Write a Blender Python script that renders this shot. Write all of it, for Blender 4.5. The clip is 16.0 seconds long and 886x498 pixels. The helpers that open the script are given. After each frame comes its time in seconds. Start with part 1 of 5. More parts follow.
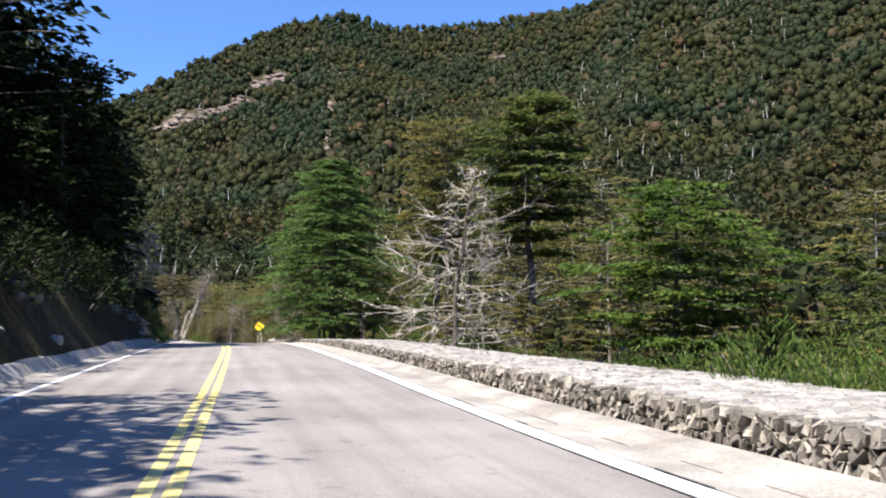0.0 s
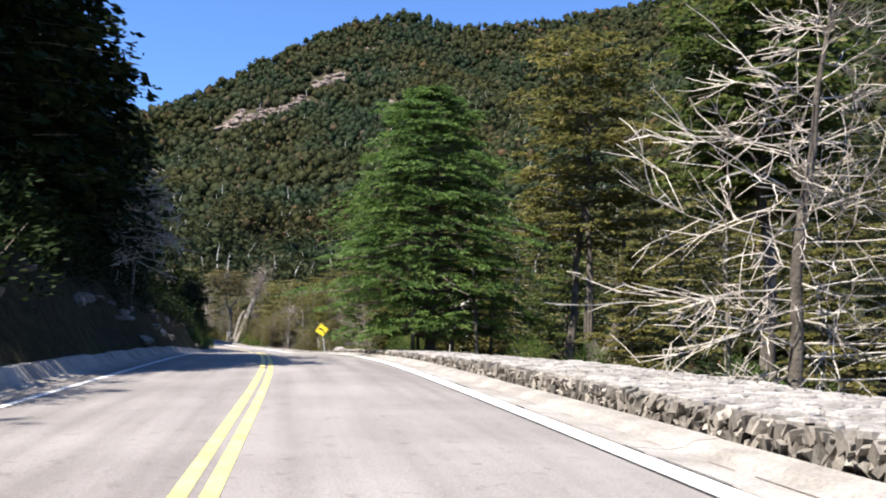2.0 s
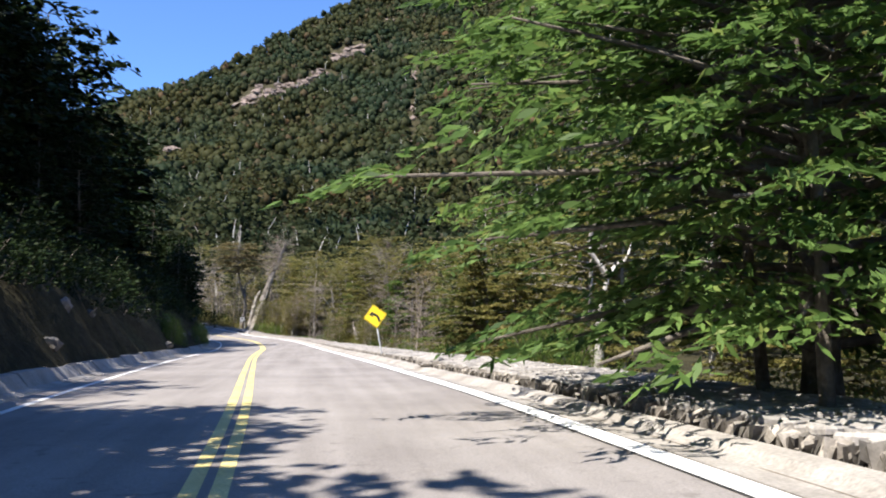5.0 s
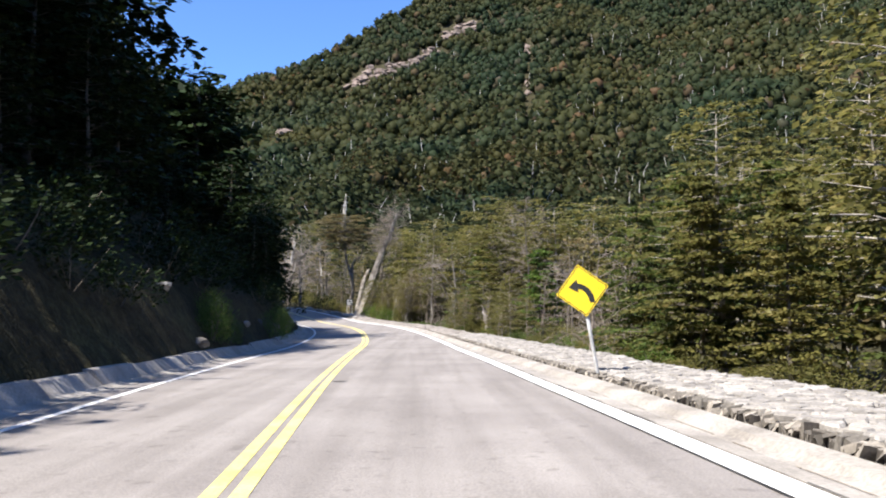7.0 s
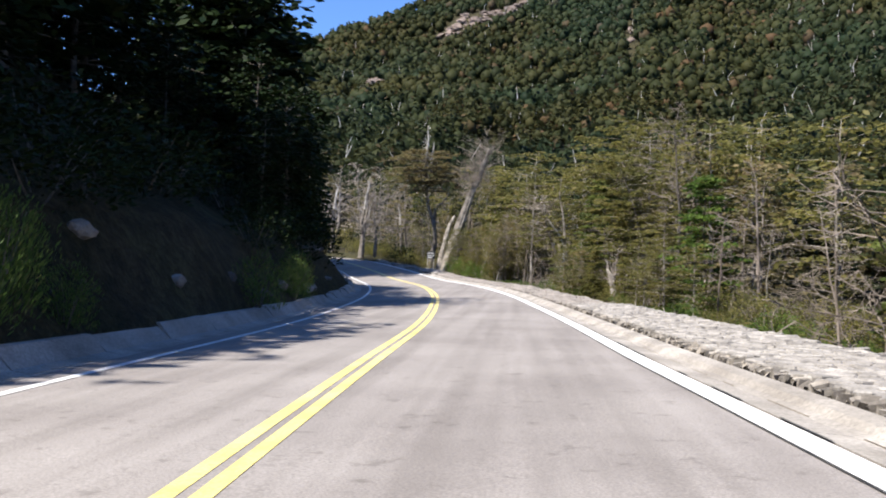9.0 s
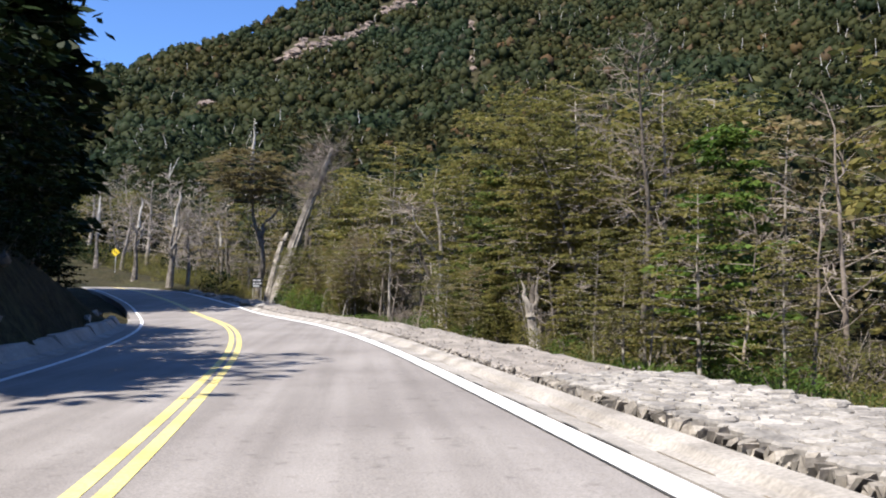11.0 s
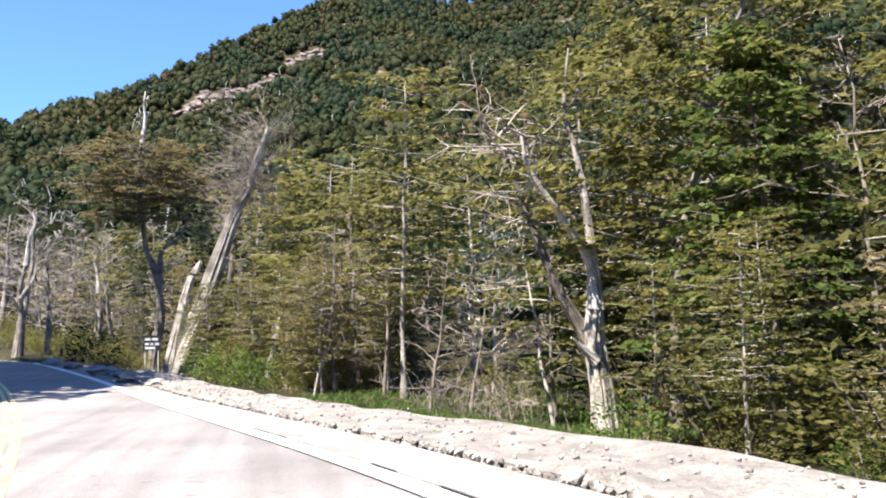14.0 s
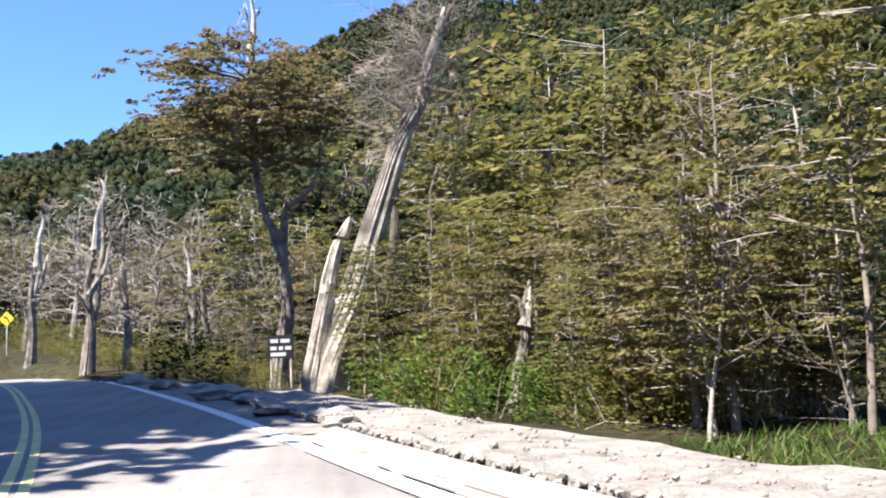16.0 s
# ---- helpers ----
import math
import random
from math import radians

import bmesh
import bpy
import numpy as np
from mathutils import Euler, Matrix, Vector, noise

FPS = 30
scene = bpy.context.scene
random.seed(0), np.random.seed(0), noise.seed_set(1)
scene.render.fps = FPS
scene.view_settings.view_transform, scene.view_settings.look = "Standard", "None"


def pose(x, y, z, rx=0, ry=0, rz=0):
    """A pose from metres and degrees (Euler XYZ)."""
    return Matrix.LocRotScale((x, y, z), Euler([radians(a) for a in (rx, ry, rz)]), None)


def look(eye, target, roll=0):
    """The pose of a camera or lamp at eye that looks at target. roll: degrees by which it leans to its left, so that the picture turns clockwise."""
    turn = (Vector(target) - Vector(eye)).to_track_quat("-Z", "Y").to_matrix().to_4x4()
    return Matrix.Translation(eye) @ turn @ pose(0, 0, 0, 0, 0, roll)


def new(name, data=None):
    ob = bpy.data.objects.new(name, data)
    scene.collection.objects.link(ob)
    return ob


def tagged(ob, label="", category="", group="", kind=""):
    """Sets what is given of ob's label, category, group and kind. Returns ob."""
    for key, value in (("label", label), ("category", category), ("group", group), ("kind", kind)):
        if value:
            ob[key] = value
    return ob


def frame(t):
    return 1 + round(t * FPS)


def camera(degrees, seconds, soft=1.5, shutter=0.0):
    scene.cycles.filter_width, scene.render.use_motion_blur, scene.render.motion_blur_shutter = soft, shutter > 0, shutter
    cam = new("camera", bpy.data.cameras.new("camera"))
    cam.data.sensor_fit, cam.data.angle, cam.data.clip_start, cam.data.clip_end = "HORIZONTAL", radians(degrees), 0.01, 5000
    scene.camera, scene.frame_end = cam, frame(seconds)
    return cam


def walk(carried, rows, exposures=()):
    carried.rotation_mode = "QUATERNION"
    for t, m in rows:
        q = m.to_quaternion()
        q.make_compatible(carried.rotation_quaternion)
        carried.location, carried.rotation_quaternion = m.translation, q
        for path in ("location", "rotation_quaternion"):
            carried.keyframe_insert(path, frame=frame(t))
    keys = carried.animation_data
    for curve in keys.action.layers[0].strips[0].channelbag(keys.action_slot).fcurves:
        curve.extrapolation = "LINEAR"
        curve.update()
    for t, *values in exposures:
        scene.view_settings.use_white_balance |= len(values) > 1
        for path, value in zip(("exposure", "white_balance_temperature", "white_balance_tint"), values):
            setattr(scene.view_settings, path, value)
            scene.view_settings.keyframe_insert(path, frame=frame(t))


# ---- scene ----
# ---- camera and its way ----
PATH = [
    (0, (1.354, -1.491, -0.265), (3.660, 8.176, 0.845), 0.87),
    (0.5, (1.521, 3.480, -0.187), (3.746, 13.167, 0.912), 1.02),
    (1, (1.659, 8.305, -0.067), (3.718, 18.024, 1.081), 1.42),
    (1.5, (1.767, 13.035, 0.079), (3.644, 22.789, 1.241), 1.60),
    (2, (1.847, 17.710, 0.240), (3.529, 27.502, 1.376), 1.52),
    (2.5, (1.902, 22.361, 0.403), (3.360, 32.192, 1.511), 1.35),
    (3, (1.933, 27.014, 0.561), (3.223, 36.873, 1.620), 1.24),
    (3.5, (1.941, 31.687, 0.707), (3.236, 41.552, 1.709), 0.64),
    (4, (1.931, 36.394, 0.837), (3.395, 46.245, 1.740), 0.27),
    (4.2, (1.922, 38.288, 0.883), (3.442, 48.130, 1.787), 0.42),
    (6.3, (1.687, 58.561, 1.159), (2.603, 68.485, 1.981), -0.42),
    (6.5, (1.654, 60.521, 1.166), (2.424, 70.461, 1.947), -0.56),
    (7, (1.565, 65.432, 1.171), (1.785, 75.404, 1.879), 0.22),
    (7.5, (1.465, 70.348, 1.161), (1.110, 80.324, 1.757), 1.46),
    (8, (1.356, 75.257, 1.139), (0.552, 85.217, 1.533), 1.65),
    (10.3, (0.674, 97.376, 0.989), (0.085, 107.356, 1.185), 0.45),
    (10.5, (0.593, 99.241, 0.980), (0.353, 109.235, 1.252), 0.44),
    (11, (0.372, 103.856, 0.964), (1.330, 113.791, 1.579), 0.84),
    (11.5, (0.113, 108.397, 0.960), (2.246, 118.105, 2.050), 1.25),
    (12, (-0.190, 112.866, 0.969), (2.540, 122.416, 2.130), 0.44),
    (12.5, (-0.548, 117.270, 0.992), (2.228, 126.812, 2.101), -0.44),
    (13, (-0.972, 121.620, 1.028), (1.556, 131.232, 2.138), -1.04),
    (13.5, (-1.474, 125.935, 1.076), (0.782, 135.613, 2.194), -1.31),
    (14, (-2.068, 130.237, 1.132), (-0.103, 139.962, 2.383), -1.47),
    (14.5, (-2.770, 134.559, 1.192), (-1.029, 144.301, 2.632), -1.55),
    (15, (-3.599, 138.939, 1.249), (-2.072, 148.710, 2.735), -2.15),
    (15.5, (-4.572, 143.426, 1.295), (-3.178, 153.228, 2.697), -2.91),
    (15.7, (-5.007, 145.262, 1.308), (-3.661, 155.080, 2.653), -1.72),
    (16, (-5.713, 148.075, 1.319), (-4.500, 157.905, 2.697), -3.02),
]
cam = camera(52.0, 16.0, soft=2.0)
EXPOSURES = [(0.0, 1.48), (7.0, 1.47), (8.0, 1.37), (10.3, 1.27), (11.0, 1.26), (11.8, 1.78), (13.0, 1.88), (14.6, 1.98), (15.6, 1.96), (16.0, 1.95)]
walk(cam, [(t, look(eye, target, roll)) for t, eye, target, roll in PATH], EXPOSURES)

# ---- world and sun ----
SUN_AZ, SUN_EL = radians(-124), radians(57)      # from +y, to the right; the sun stands to the left of the road
world = bpy.data.worlds.new("world")
scene.world = world
world.use_nodes = True
wn = world.node_tree
sky = wn.nodes.new("ShaderNodeTexSky")
sky.sky_type, sky.sun_disc = "NISHITA", False
sky.sun_elevation, sky.sun_rotation = SUN_EL, SUN_AZ
sky.altitude, sky.air_density, sky.dust_density, sky.ozone_density = 3000, 1.0, 0.0, 5.0
wn.nodes["Background"].inputs["Strength"].default_value = 0.095
tint = wn.nodes.new("ShaderNodeMix")
tint.data_type, tint.blend_type = "RGBA", "MULTIPLY"
tint.inputs[0].default_value, tint.inputs[7].default_value = 1.0, (0.80, 0.96, 1.16, 1)     # clear mountain air
wn.links.new(sky.outputs[0], tint.inputs[6])
wn.links.new(tint.outputs[2], wn.nodes["Background"].inputs["Color"])
lamp = bpy.data.lights.new("sun", "SUN")
lamp.energy, lamp.angle, lamp.color = 4.6, radians(0.5), (1.0, 0.94, 0.85)
sun = new("sun", lamp)
sun_from = Vector((math.sin(SUN_AZ) * math.cos(SUN_EL), math.cos(SUN_AZ) * math.cos(SUN_EL), math.sin(SUN_EL)))
sun.matrix_world = look(sun_from * 300, (0, 0, 0))


# ---- materials ----
def material(name, rough=0.8, metal=0.0):
    m = bpy.data.materials.new(name)
    m.use_nodes = True
    b = m.node_tree.nodes["Principled BSDF"]
    b.inputs["Roughness"].default_value, b.inputs["Metallic"].default_value = rough, metal
    return m, m.node_tree, b


def node(tree, kind, links=(), **values):
    n = tree.nodes.new(kind)
    for key, value in values.items():
        if key in n.inputs:
            n.inputs[key].default_value = value
    for socket, source in links:
        tree.links.new(source, n.inputs[socket])
    return n


def ramp(tree, source, stops):
    r = tree.nodes.new("ShaderNodeValToRGB")
    while len(r.color_ramp.elements) < len(stops):
        r.color_ramp.elements.new(0.5)
    for e, (p, c) in zip(r.color_ramp.elements, stops):
        e.position, e.color = p, (*c, 1)
    tree.links.new(source, r.inputs[0])
    return r.outputs[0]


def mixed(tree, factor, a, b, mode="MIX"):
    m = tree.nodes.new("ShaderNodeMix")
    m.data_type, m.blend_type = "RGBA", mode
    for socket, value in ((m.inputs[0], factor), (m.inputs[6], a), (m.inputs[7], b)):
        if isinstance(value, bpy.types.NodeSocket):
            tree.links.new(value, socket)
        else:
            socket.default_value = value if isinstance(value, float) else (*value, 1)
    return m.outputs[2]


def place(tree):
    return tree.nodes.new("ShaderNodeNewGeometry").outputs["Position"]


def noise_of(tree, scale, detail=4.0, vector=None, rough=0.55):
    n = node(tree, "ShaderNodeTexNoise", Scale=scale, Detail=detail, Roughness=rough)
    tree.links.new(vector if vector is not None else place(tree), n.inputs["Vector"])
    return n.outputs["Fac"]


def bump(tree, b, height, strength=0.5, distance=0.02):
    n = node(tree, "ShaderNodeBump", [("Height", height)], Strength=strength, Distance=distance)
    tree.links.new(n.outputs[0], b.inputs["Normal"])


def surface(name, dark, light, scale, rough=0.85, fine=None, relief=0.3, spread=(0.35, 0.65), depth=0.02, island=0.0, per_object=0.0):
    """A two-scale mottled surface."""
    m, t, b = material(name, rough)
    big = ramp(t, noise_of(t, scale), [(spread[0], dark), (spread[1], light)])
    small = noise_of(t, fine or scale * 14, 6.0)
    grain = ramp(t, small, [(0.25, (0.62, 0.62, 0.62)), (0.75, (1.25, 1.25, 1.25))])
    colour = mixed(t, 1.0, big, grain, "MULTIPLY")
    if island or per_object:
        if island:
            rnd = t.nodes.new("ShaderNodeNewGeometry").outputs["Random Per Island"]
        else:
            rnd = t.nodes.new("ShaderNodeObjectInfo").outputs["Random"]
        k = island or per_object
        tone = ramp(t, rnd, [(0.0, (1 - k,) * 3), (1.0, (1 + k,) * 3)])
        colour = mixed(t, 1.0, colour, tone, "MULTIPLY")
    t.links.new(colour, b.inputs["Base Color"])
    bump(t, b, small, relief, depth)
    return m


def leaves(name, dark, light, dry, dry_part=0.12, patch_scale=0.35, through_leaf=0.45, patch_tint=((0.7, 0.75, 0.7), (1.2, 1.15, 1.05)), gloss=0.2):
    """Leaf colour by island and by broad patches; light comes through."""
    m, t, b = material(name, 0.55)
    rnd = t.nodes.new("ShaderNodeNewGeometry").outputs["Random Per Island"]
    c = ramp(t, rnd, [(0.0, dark), (0.6, light), (1 - dry_part, light), (1.0, dry)])
    patch = ramp(t, noise_of(t, patch_scale, 3.0), [(0.36, patch_tint[0]), (0.64, patch_tint[1])])
    c = mixed(t, 1.0, c, patch, "MULTIPLY")
    t.links.new(c, b.inputs["Base Color"])
    b.inputs["Specular IOR Level"].default_value = gloss
    tr = node(t, "ShaderNodeBsdfTranslucent")
    t.links.new(c, tr.inputs["Color"])
    mix = node(t, "ShaderNodeMixShader", [(1, b.outputs[0]), (2, tr.outputs[0])], Fac=0.3)
    mix.inputs[0].default_value = through_leaf
    t.links.new(mix.outputs[0], t.nodes["Material Output"].inputs["Surface"])
    return m


def worn_asphalt():
    """Pale asphalt with long faint tyre bands, patches and coarse grain."""
    m, t, b = material("asphalt", 0.8)
    base = ramp(t, noise_of(t, 0.35), [(0.35, (0.185, 0.168, 0.160)), (0.65, (0.245, 0.226, 0.216))])
    long_way = node(t, "ShaderNodeVectorMath", [(0, place(t))])
    long_way.operation = "MULTIPLY"
    long_way.inputs[1].default_value = (2.2, 0.07, 1.0)
    bands = ramp(t, noise_of(t, 1.0, 3.0, long_way.outputs[0]), [(0.34, (0.84, 0.83, 0.82)), (0.62, (1.1, 1.1, 1.1))])
    grain = noise_of(t, 55.0, 6.0)
    c = mixed(t, 1.0, base, bands, "MULTIPLY")
    c = mixed(t, 1.0, c, ramp(t, grain, [(0.25, (0.6, 0.6, 0.6)), (0.75, (1.28, 1.28, 1.28))]), "MULTIPLY")
    c = mixed(t, 1.0, c, ramp(t, noise_of(t, 4.5, 5.0), [(0.30, (0.72, 0.71, 0.7)), (0.40, (1.0, 1.0, 1.0))]), "MULTIPLY")
    t.links.new(c, b.inputs["Base Color"])
    bump(t, b, grain, 0.3, 0.006)
    return m


ASPHALT = worn_asphalt()
YELLOW = surface("yellow_paint", (0.56, 0.46, 0.15), (0.68, 0.58, 0.24), 1.5, 0.6, 40, 0.2, depth=0.004)
WHITE = surface("white_paint", (0.68, 0.68, 0.68), (0.8, 0.8, 0.79), 1.2, 0.6, 40, 0.2, depth=0.004)
CONCRETE = surface("concrete", (0.215, 0.195, 0.174), (0.36, 0.335, 0.308), 0.9, 0.85, 25, 0.3, depth=0.01)
STONE = surface("stone", (0.12, 0.105, 0.09), (0.26, 0.235, 0.205), 3.0, 0.85, 30, 0.5, depth=0.01, island=0.6)
STONE_ONE = surface("stone_piece", (0.12, 0.105, 0.09), (0.26, 0.235, 0.205), 3.0, 0.85, 30, 0.5, depth=0.01, per_object=0.6)
SLAB = surface("pale_slab_stone", (0.19, 0.176, 0.163), (0.325, 0.305, 0.284), 2.5, 0.85, 25, 0.5, depth=0.01, island=0.25)
EARTH = surface("earth", (0.10, 0.075, 0.05), (0.20, 0.155, 0.11), 0.6, 0.95, 12, 0.6, depth=0.05)
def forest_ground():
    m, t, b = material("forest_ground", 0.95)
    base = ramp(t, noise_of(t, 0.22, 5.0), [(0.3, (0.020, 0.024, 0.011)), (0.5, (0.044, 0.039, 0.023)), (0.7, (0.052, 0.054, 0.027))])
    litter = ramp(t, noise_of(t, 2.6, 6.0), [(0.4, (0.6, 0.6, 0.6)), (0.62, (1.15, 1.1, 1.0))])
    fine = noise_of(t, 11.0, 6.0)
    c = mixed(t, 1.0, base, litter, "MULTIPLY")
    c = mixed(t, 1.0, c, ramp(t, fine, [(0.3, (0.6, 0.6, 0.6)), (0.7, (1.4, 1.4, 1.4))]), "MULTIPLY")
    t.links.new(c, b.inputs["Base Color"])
    b.inputs["Specular IOR Level"].default_value = 0.1
    bump(t, b, fine, 0.9, 0.12)
    return m


FOREST_GROUND = forest_ground()
GRAVEL = surface("gravel", (0.185, 0.166, 0.150), (0.31, 0.278, 0.252), 2.2, 0.95, 22, 0.9, depth=0.05)
BARK = surface("bark", (0.06, 0.05, 0.04), (0.17, 0.145, 0.12), 2.5, 0.95, 18, 0.8, depth=0.03)
PALE_BARK = surface("weathered_wood", (0.30, 0.275, 0.245), (0.55, 0.52, 0.48), 2.0, 0.9, 16, 0.6, depth=0.02)
GREY_BARK = surface("grey_bark", (0.16, 0.14, 0.12), (0.42, 0.38, 0.335), 1.6, 0.9, 14, 0.8, depth=0.03)
TWIG = surface("dead_twigs", (0.20, 0.165, 0.14), (0.40, 0.35, 0.30), 1.0, 0.9, 10, 0.3)
LEAF_A = leaves("leaf_fresh_green", (0.046, 0.092, 0.020), (0.115, 0.180, 0.038), (0.17, 0.16, 0.045), 0.12, 0.35, 0.5)
LEAF_NEEDLE = leaves("leaf_evergreen", (0.042, 0.085, 0.024), (0.120, 0.200, 0.056), (0.19, 0.23, 0.07), 0.12, 0.5, 0.5)
LEAF_E = leaves("leaf_deep_green", (0.044, 0.074, 0.021), (0.112, 0.142, 0.040), (0.17, 0.145, 0.05), 0.15, 0.35, 0.5)
LEAF_B = leaves("leaf_olive", (0.092, 0.097, 0.030), (0.188, 0.175, 0.058), (0.235, 0.195, 0.08), 0.2, 0.35, 0.52)
# far darker than such leaves are: deep shade put into the colour
LEAF_SHADE = leaves("leaf_shade_dark", (0.006, 0.013, 0.004), (0.016, 0.028, 0.009), (0.03, 0.032, 0.012), 0.1, 0.35, 0.08, gloss=0.06)
LEAF_D = leaves("leaf_brownish", (0.11, 0.098, 0.05), (0.205, 0.176, 0.088), (0.24, 0.18, 0.105), 0.3, 0.35, 0.52)
GRASS = leaves("grass_blades", (0.05, 0.09, 0.02), (0.105, 0.165, 0.038), (0.22, 0.20, 0.08), 0.15)

FURROWED = surface("furrowed_bark", (0.10, 0.085, 0.072), (0.30, 0.265, 0.23), 2.2, 0.95, 12, 0.9, depth=0.04)
DEAD_TWIG = surface("bleached_twigs", (0.30, 0.26, 0.225), (0.54, 0.49, 0.43), 1.0, 0.9, 10, 0.3)
PALE_TRUNK = surface("pale_patched_bark", (0.20, 0.175, 0.15), (0.50, 0.455, 0.40), 2.6, 0.9, 14, 0.8, depth=0.03)
THICKET = surface("brown_twigs", (0.13, 0.105, 0.088), (0.29, 0.245, 0.21), 1.0, 0.9, 10, 0.3)
PEBBLE = surface("pale_pebbles", (0.20, 0.18, 0.163), (0.35, 0.318, 0.29), 2.5, 0.9, 25, 0.5, depth=0.01, island=0.25)
PEBBLE_ONE = surface("pale_pebble_piece", (0.20, 0.18, 0.163), (0.35, 0.318, 0.29), 2.5, 0.9, 25, 0.5, depth=0.01, per_object=0.25)
SLAB_ONE = surface("pale_slab_piece", (0.19, 0.176, 0.163), (0.325, 0.305, 0.284), 2.5, 0.85, 25, 0.5, depth=0.01, per_object=0.25)
DARK = surface("tar", (0.02, 0.02, 0.02), (0.05, 0.048, 0.045), 3.0, 0.7, 40, 0.3)
STEEL = surface("galvanised_steel", (0.35, 0.36, 0.37), (0.5, 0.5, 0.51), 6.0, 0.45, 40, 0.1)
SIGN_YELLOW = surface("sign_yellow", (0.80, 0.58, 0.02), (0.86, 0.64, 0.03), 2.0, 0.4, 30, 0.05)
SIGN_BLACK = surface("sign_black", (0.012, 0.012, 0.012), (0.025, 0.025, 0.025), 4.0, 0.5, 30, 0.05)
LEAF_FAR = leaves("leaf_far", (0.015, 0.024, 0.012), (0.033, 0.043, 0.020), (0.075, 0.058, 0.038), 0.08, 0.011, 0.3, ((0.88, 1.0, 1.06), (1.55, 1.14, 0.88)), 0.05)
CLIFF = surface("cliff_rock", (0.12, 0.092, 0.076), (0.235, 0.178, 0.15), 0.08, 0.95, 0.9, 0.8, depth=0.8)


# ---- mesh helpers ----
def mesh_from(name, verts, faces, mat, smooth=False):
    me = bpy.data.meshes.new(name)
    me.from_pydata([tuple(v) for v in verts], [], [tuple(f) for f in faces])
    me.materials.append(mat)
    if smooth:
        me.polygons.foreach_set("use_smooth", [True] * len(me.polygons))
    me.update()
    return me


def part(name, me, parent, label="", kind=""):
    ob = new(name, me)
    ob.parent = parent
    return tagged(ob, label, "", "", kind)


def thing(name, label, category, m=None, group="", kind=""):
    ob = new(name)
    if m is not None:
        ob.matrix_basis = m
    return tagged(ob, label, category, group, kind)


# a plain twenty-sided lump
T = (1 + 5 ** 0.5) / 2
ICO_V = np.array([(-1, T, 0), (1, T, 0), (-1, -T, 0), (1, -T, 0), (0, -1, T), (0, 1, T), (0, -1, -T), (0, 1, -T), (T, 0, -1), (T, 0, 1), (-T, 0, -1), (-T, 0, 1)]) / 1.9
ICO_F = [(0, 11, 5), (0, 5, 1), (0, 1, 7), (0, 7, 10), (0, 10, 11), (1, 5, 9), (5, 11, 4), (11, 10, 2), (10, 7, 6), (7, 1, 8),
         (3, 9, 4), (3, 4, 2), (3, 2, 6), (3, 6, 8), (3, 8, 9), (4, 9, 5), (2, 4, 11), (6, 2, 10), (8, 6, 7), (9, 8, 1)]


# ---- the road's line: distance along y -> x of the centre line, height ----
CENTRE_Y = np.array([-120, -60, -10, 8, 22, 40, 55, 70, 84, 97, 106, 116, 126, 137, 145, 152, 158.5, 165, 175, 190, 210, 240])
CENTRE_X = np.array([-1.6, -0.3, 0.6, 0.95, 1.25, 1.42, 1.05, 0.3, -0.4, -0.85, -1.08, -1.65, -2.5, -4.1, -5.8, -7.5, -9.2, -11.1, -14.5, -20.4, -32.0, -54.0])
LEVEL_Y = np.array([-120, -40, -1.5, 8, 13, 22, 31.7, 38, 50, 60, 70, 80, 90, 100, 108, 115, 122, 130, 139, 148, 157, 165, 178, 190, 200, 210, 240])
LEVEL_Z = np.array([-3.6, -2.2, -1.47, -1.27, -1.12, -0.8, -0.49, -0.32, -0.1, -0.03, -0.05, -0.1, -0.16, -0.22, -0.24, -0.22, -0.17, -0.07, 0.05, 0.14, 0.31, 0.68, 1.35, 1.95, 2.4, 2.7, 3.4])


def eased(y, ys, vs):
    """A smooth line through knots (cubic Hermite with mean slopes)."""
    y = np.asarray(y, float)
    slope = np.gradient(vs, ys)
    i = np.clip(np.searchsorted(ys, y) - 1, 0, len(ys) - 2)
    h = ys[i + 1] - ys[i]
    u = (y - ys[i]) / h
    return ((2 * u**3 - 3 * u**2 + 1) * vs[i] + (u**3 - 2 * u**2 + u) * h * slope[i]
            + (-2 * u**3 + 3 * u**2) * vs[i + 1] + (u**3 - u**2) * h * slope[i + 1])


def centre(y):
    return eased(np.clip(y, -119, 239), CENTRE_Y, CENTRE_X)


def level(y):
    return eased(np.clip(y, -119, 239), LEVEL_Y, LEVEL_Z)


def on_road(y, off, up=0.0):
    """A place at off metres to the right of the centre line, square to it."""
    y, off = np.broadcast_arrays(np.asarray(y, float), np.asarray(off, float))
    slope = (centre(y + 0.5) - centre(y - 0.5))
    n = np.sqrt(1 + slope**2)
    return np.stack([centre(y) + off / n, y - off * slope / n, level(y) + 0.02 * np.clip(off, -5, 6) + up], -1)


# offsets from the centre line: inner side of the edge line, foot and back of the wall, and the wall's height
EDGE_Y = np.array([-60, 8, 22, 36, 47, 66, 80, 88, 104, 125, 140, 165, 240])
EDGE_O = np.array([3.72, 3.72, 3.50, 3.33, 3.46, 3.60, 3.76, 3.80, 3.57, 3.42, 3.30, 3.35, 3.5])
FRONT_Y = np.array([-60, 8, 22, 36, 47, 66, 80, 90, 105, 125, 140, 165, 240])
FRONT_O = np.array([5.20, 5.20, 4.86, 4.55, 4.70, 4.58, 4.88, 4.88, 4.58, 4.46, 4.36, 4.40, 4.6])
BACK_Y = np.array([-60, 10, 22, 38, 44, 50, 75, 90, 97, 110, 125, 140, 165, 240])
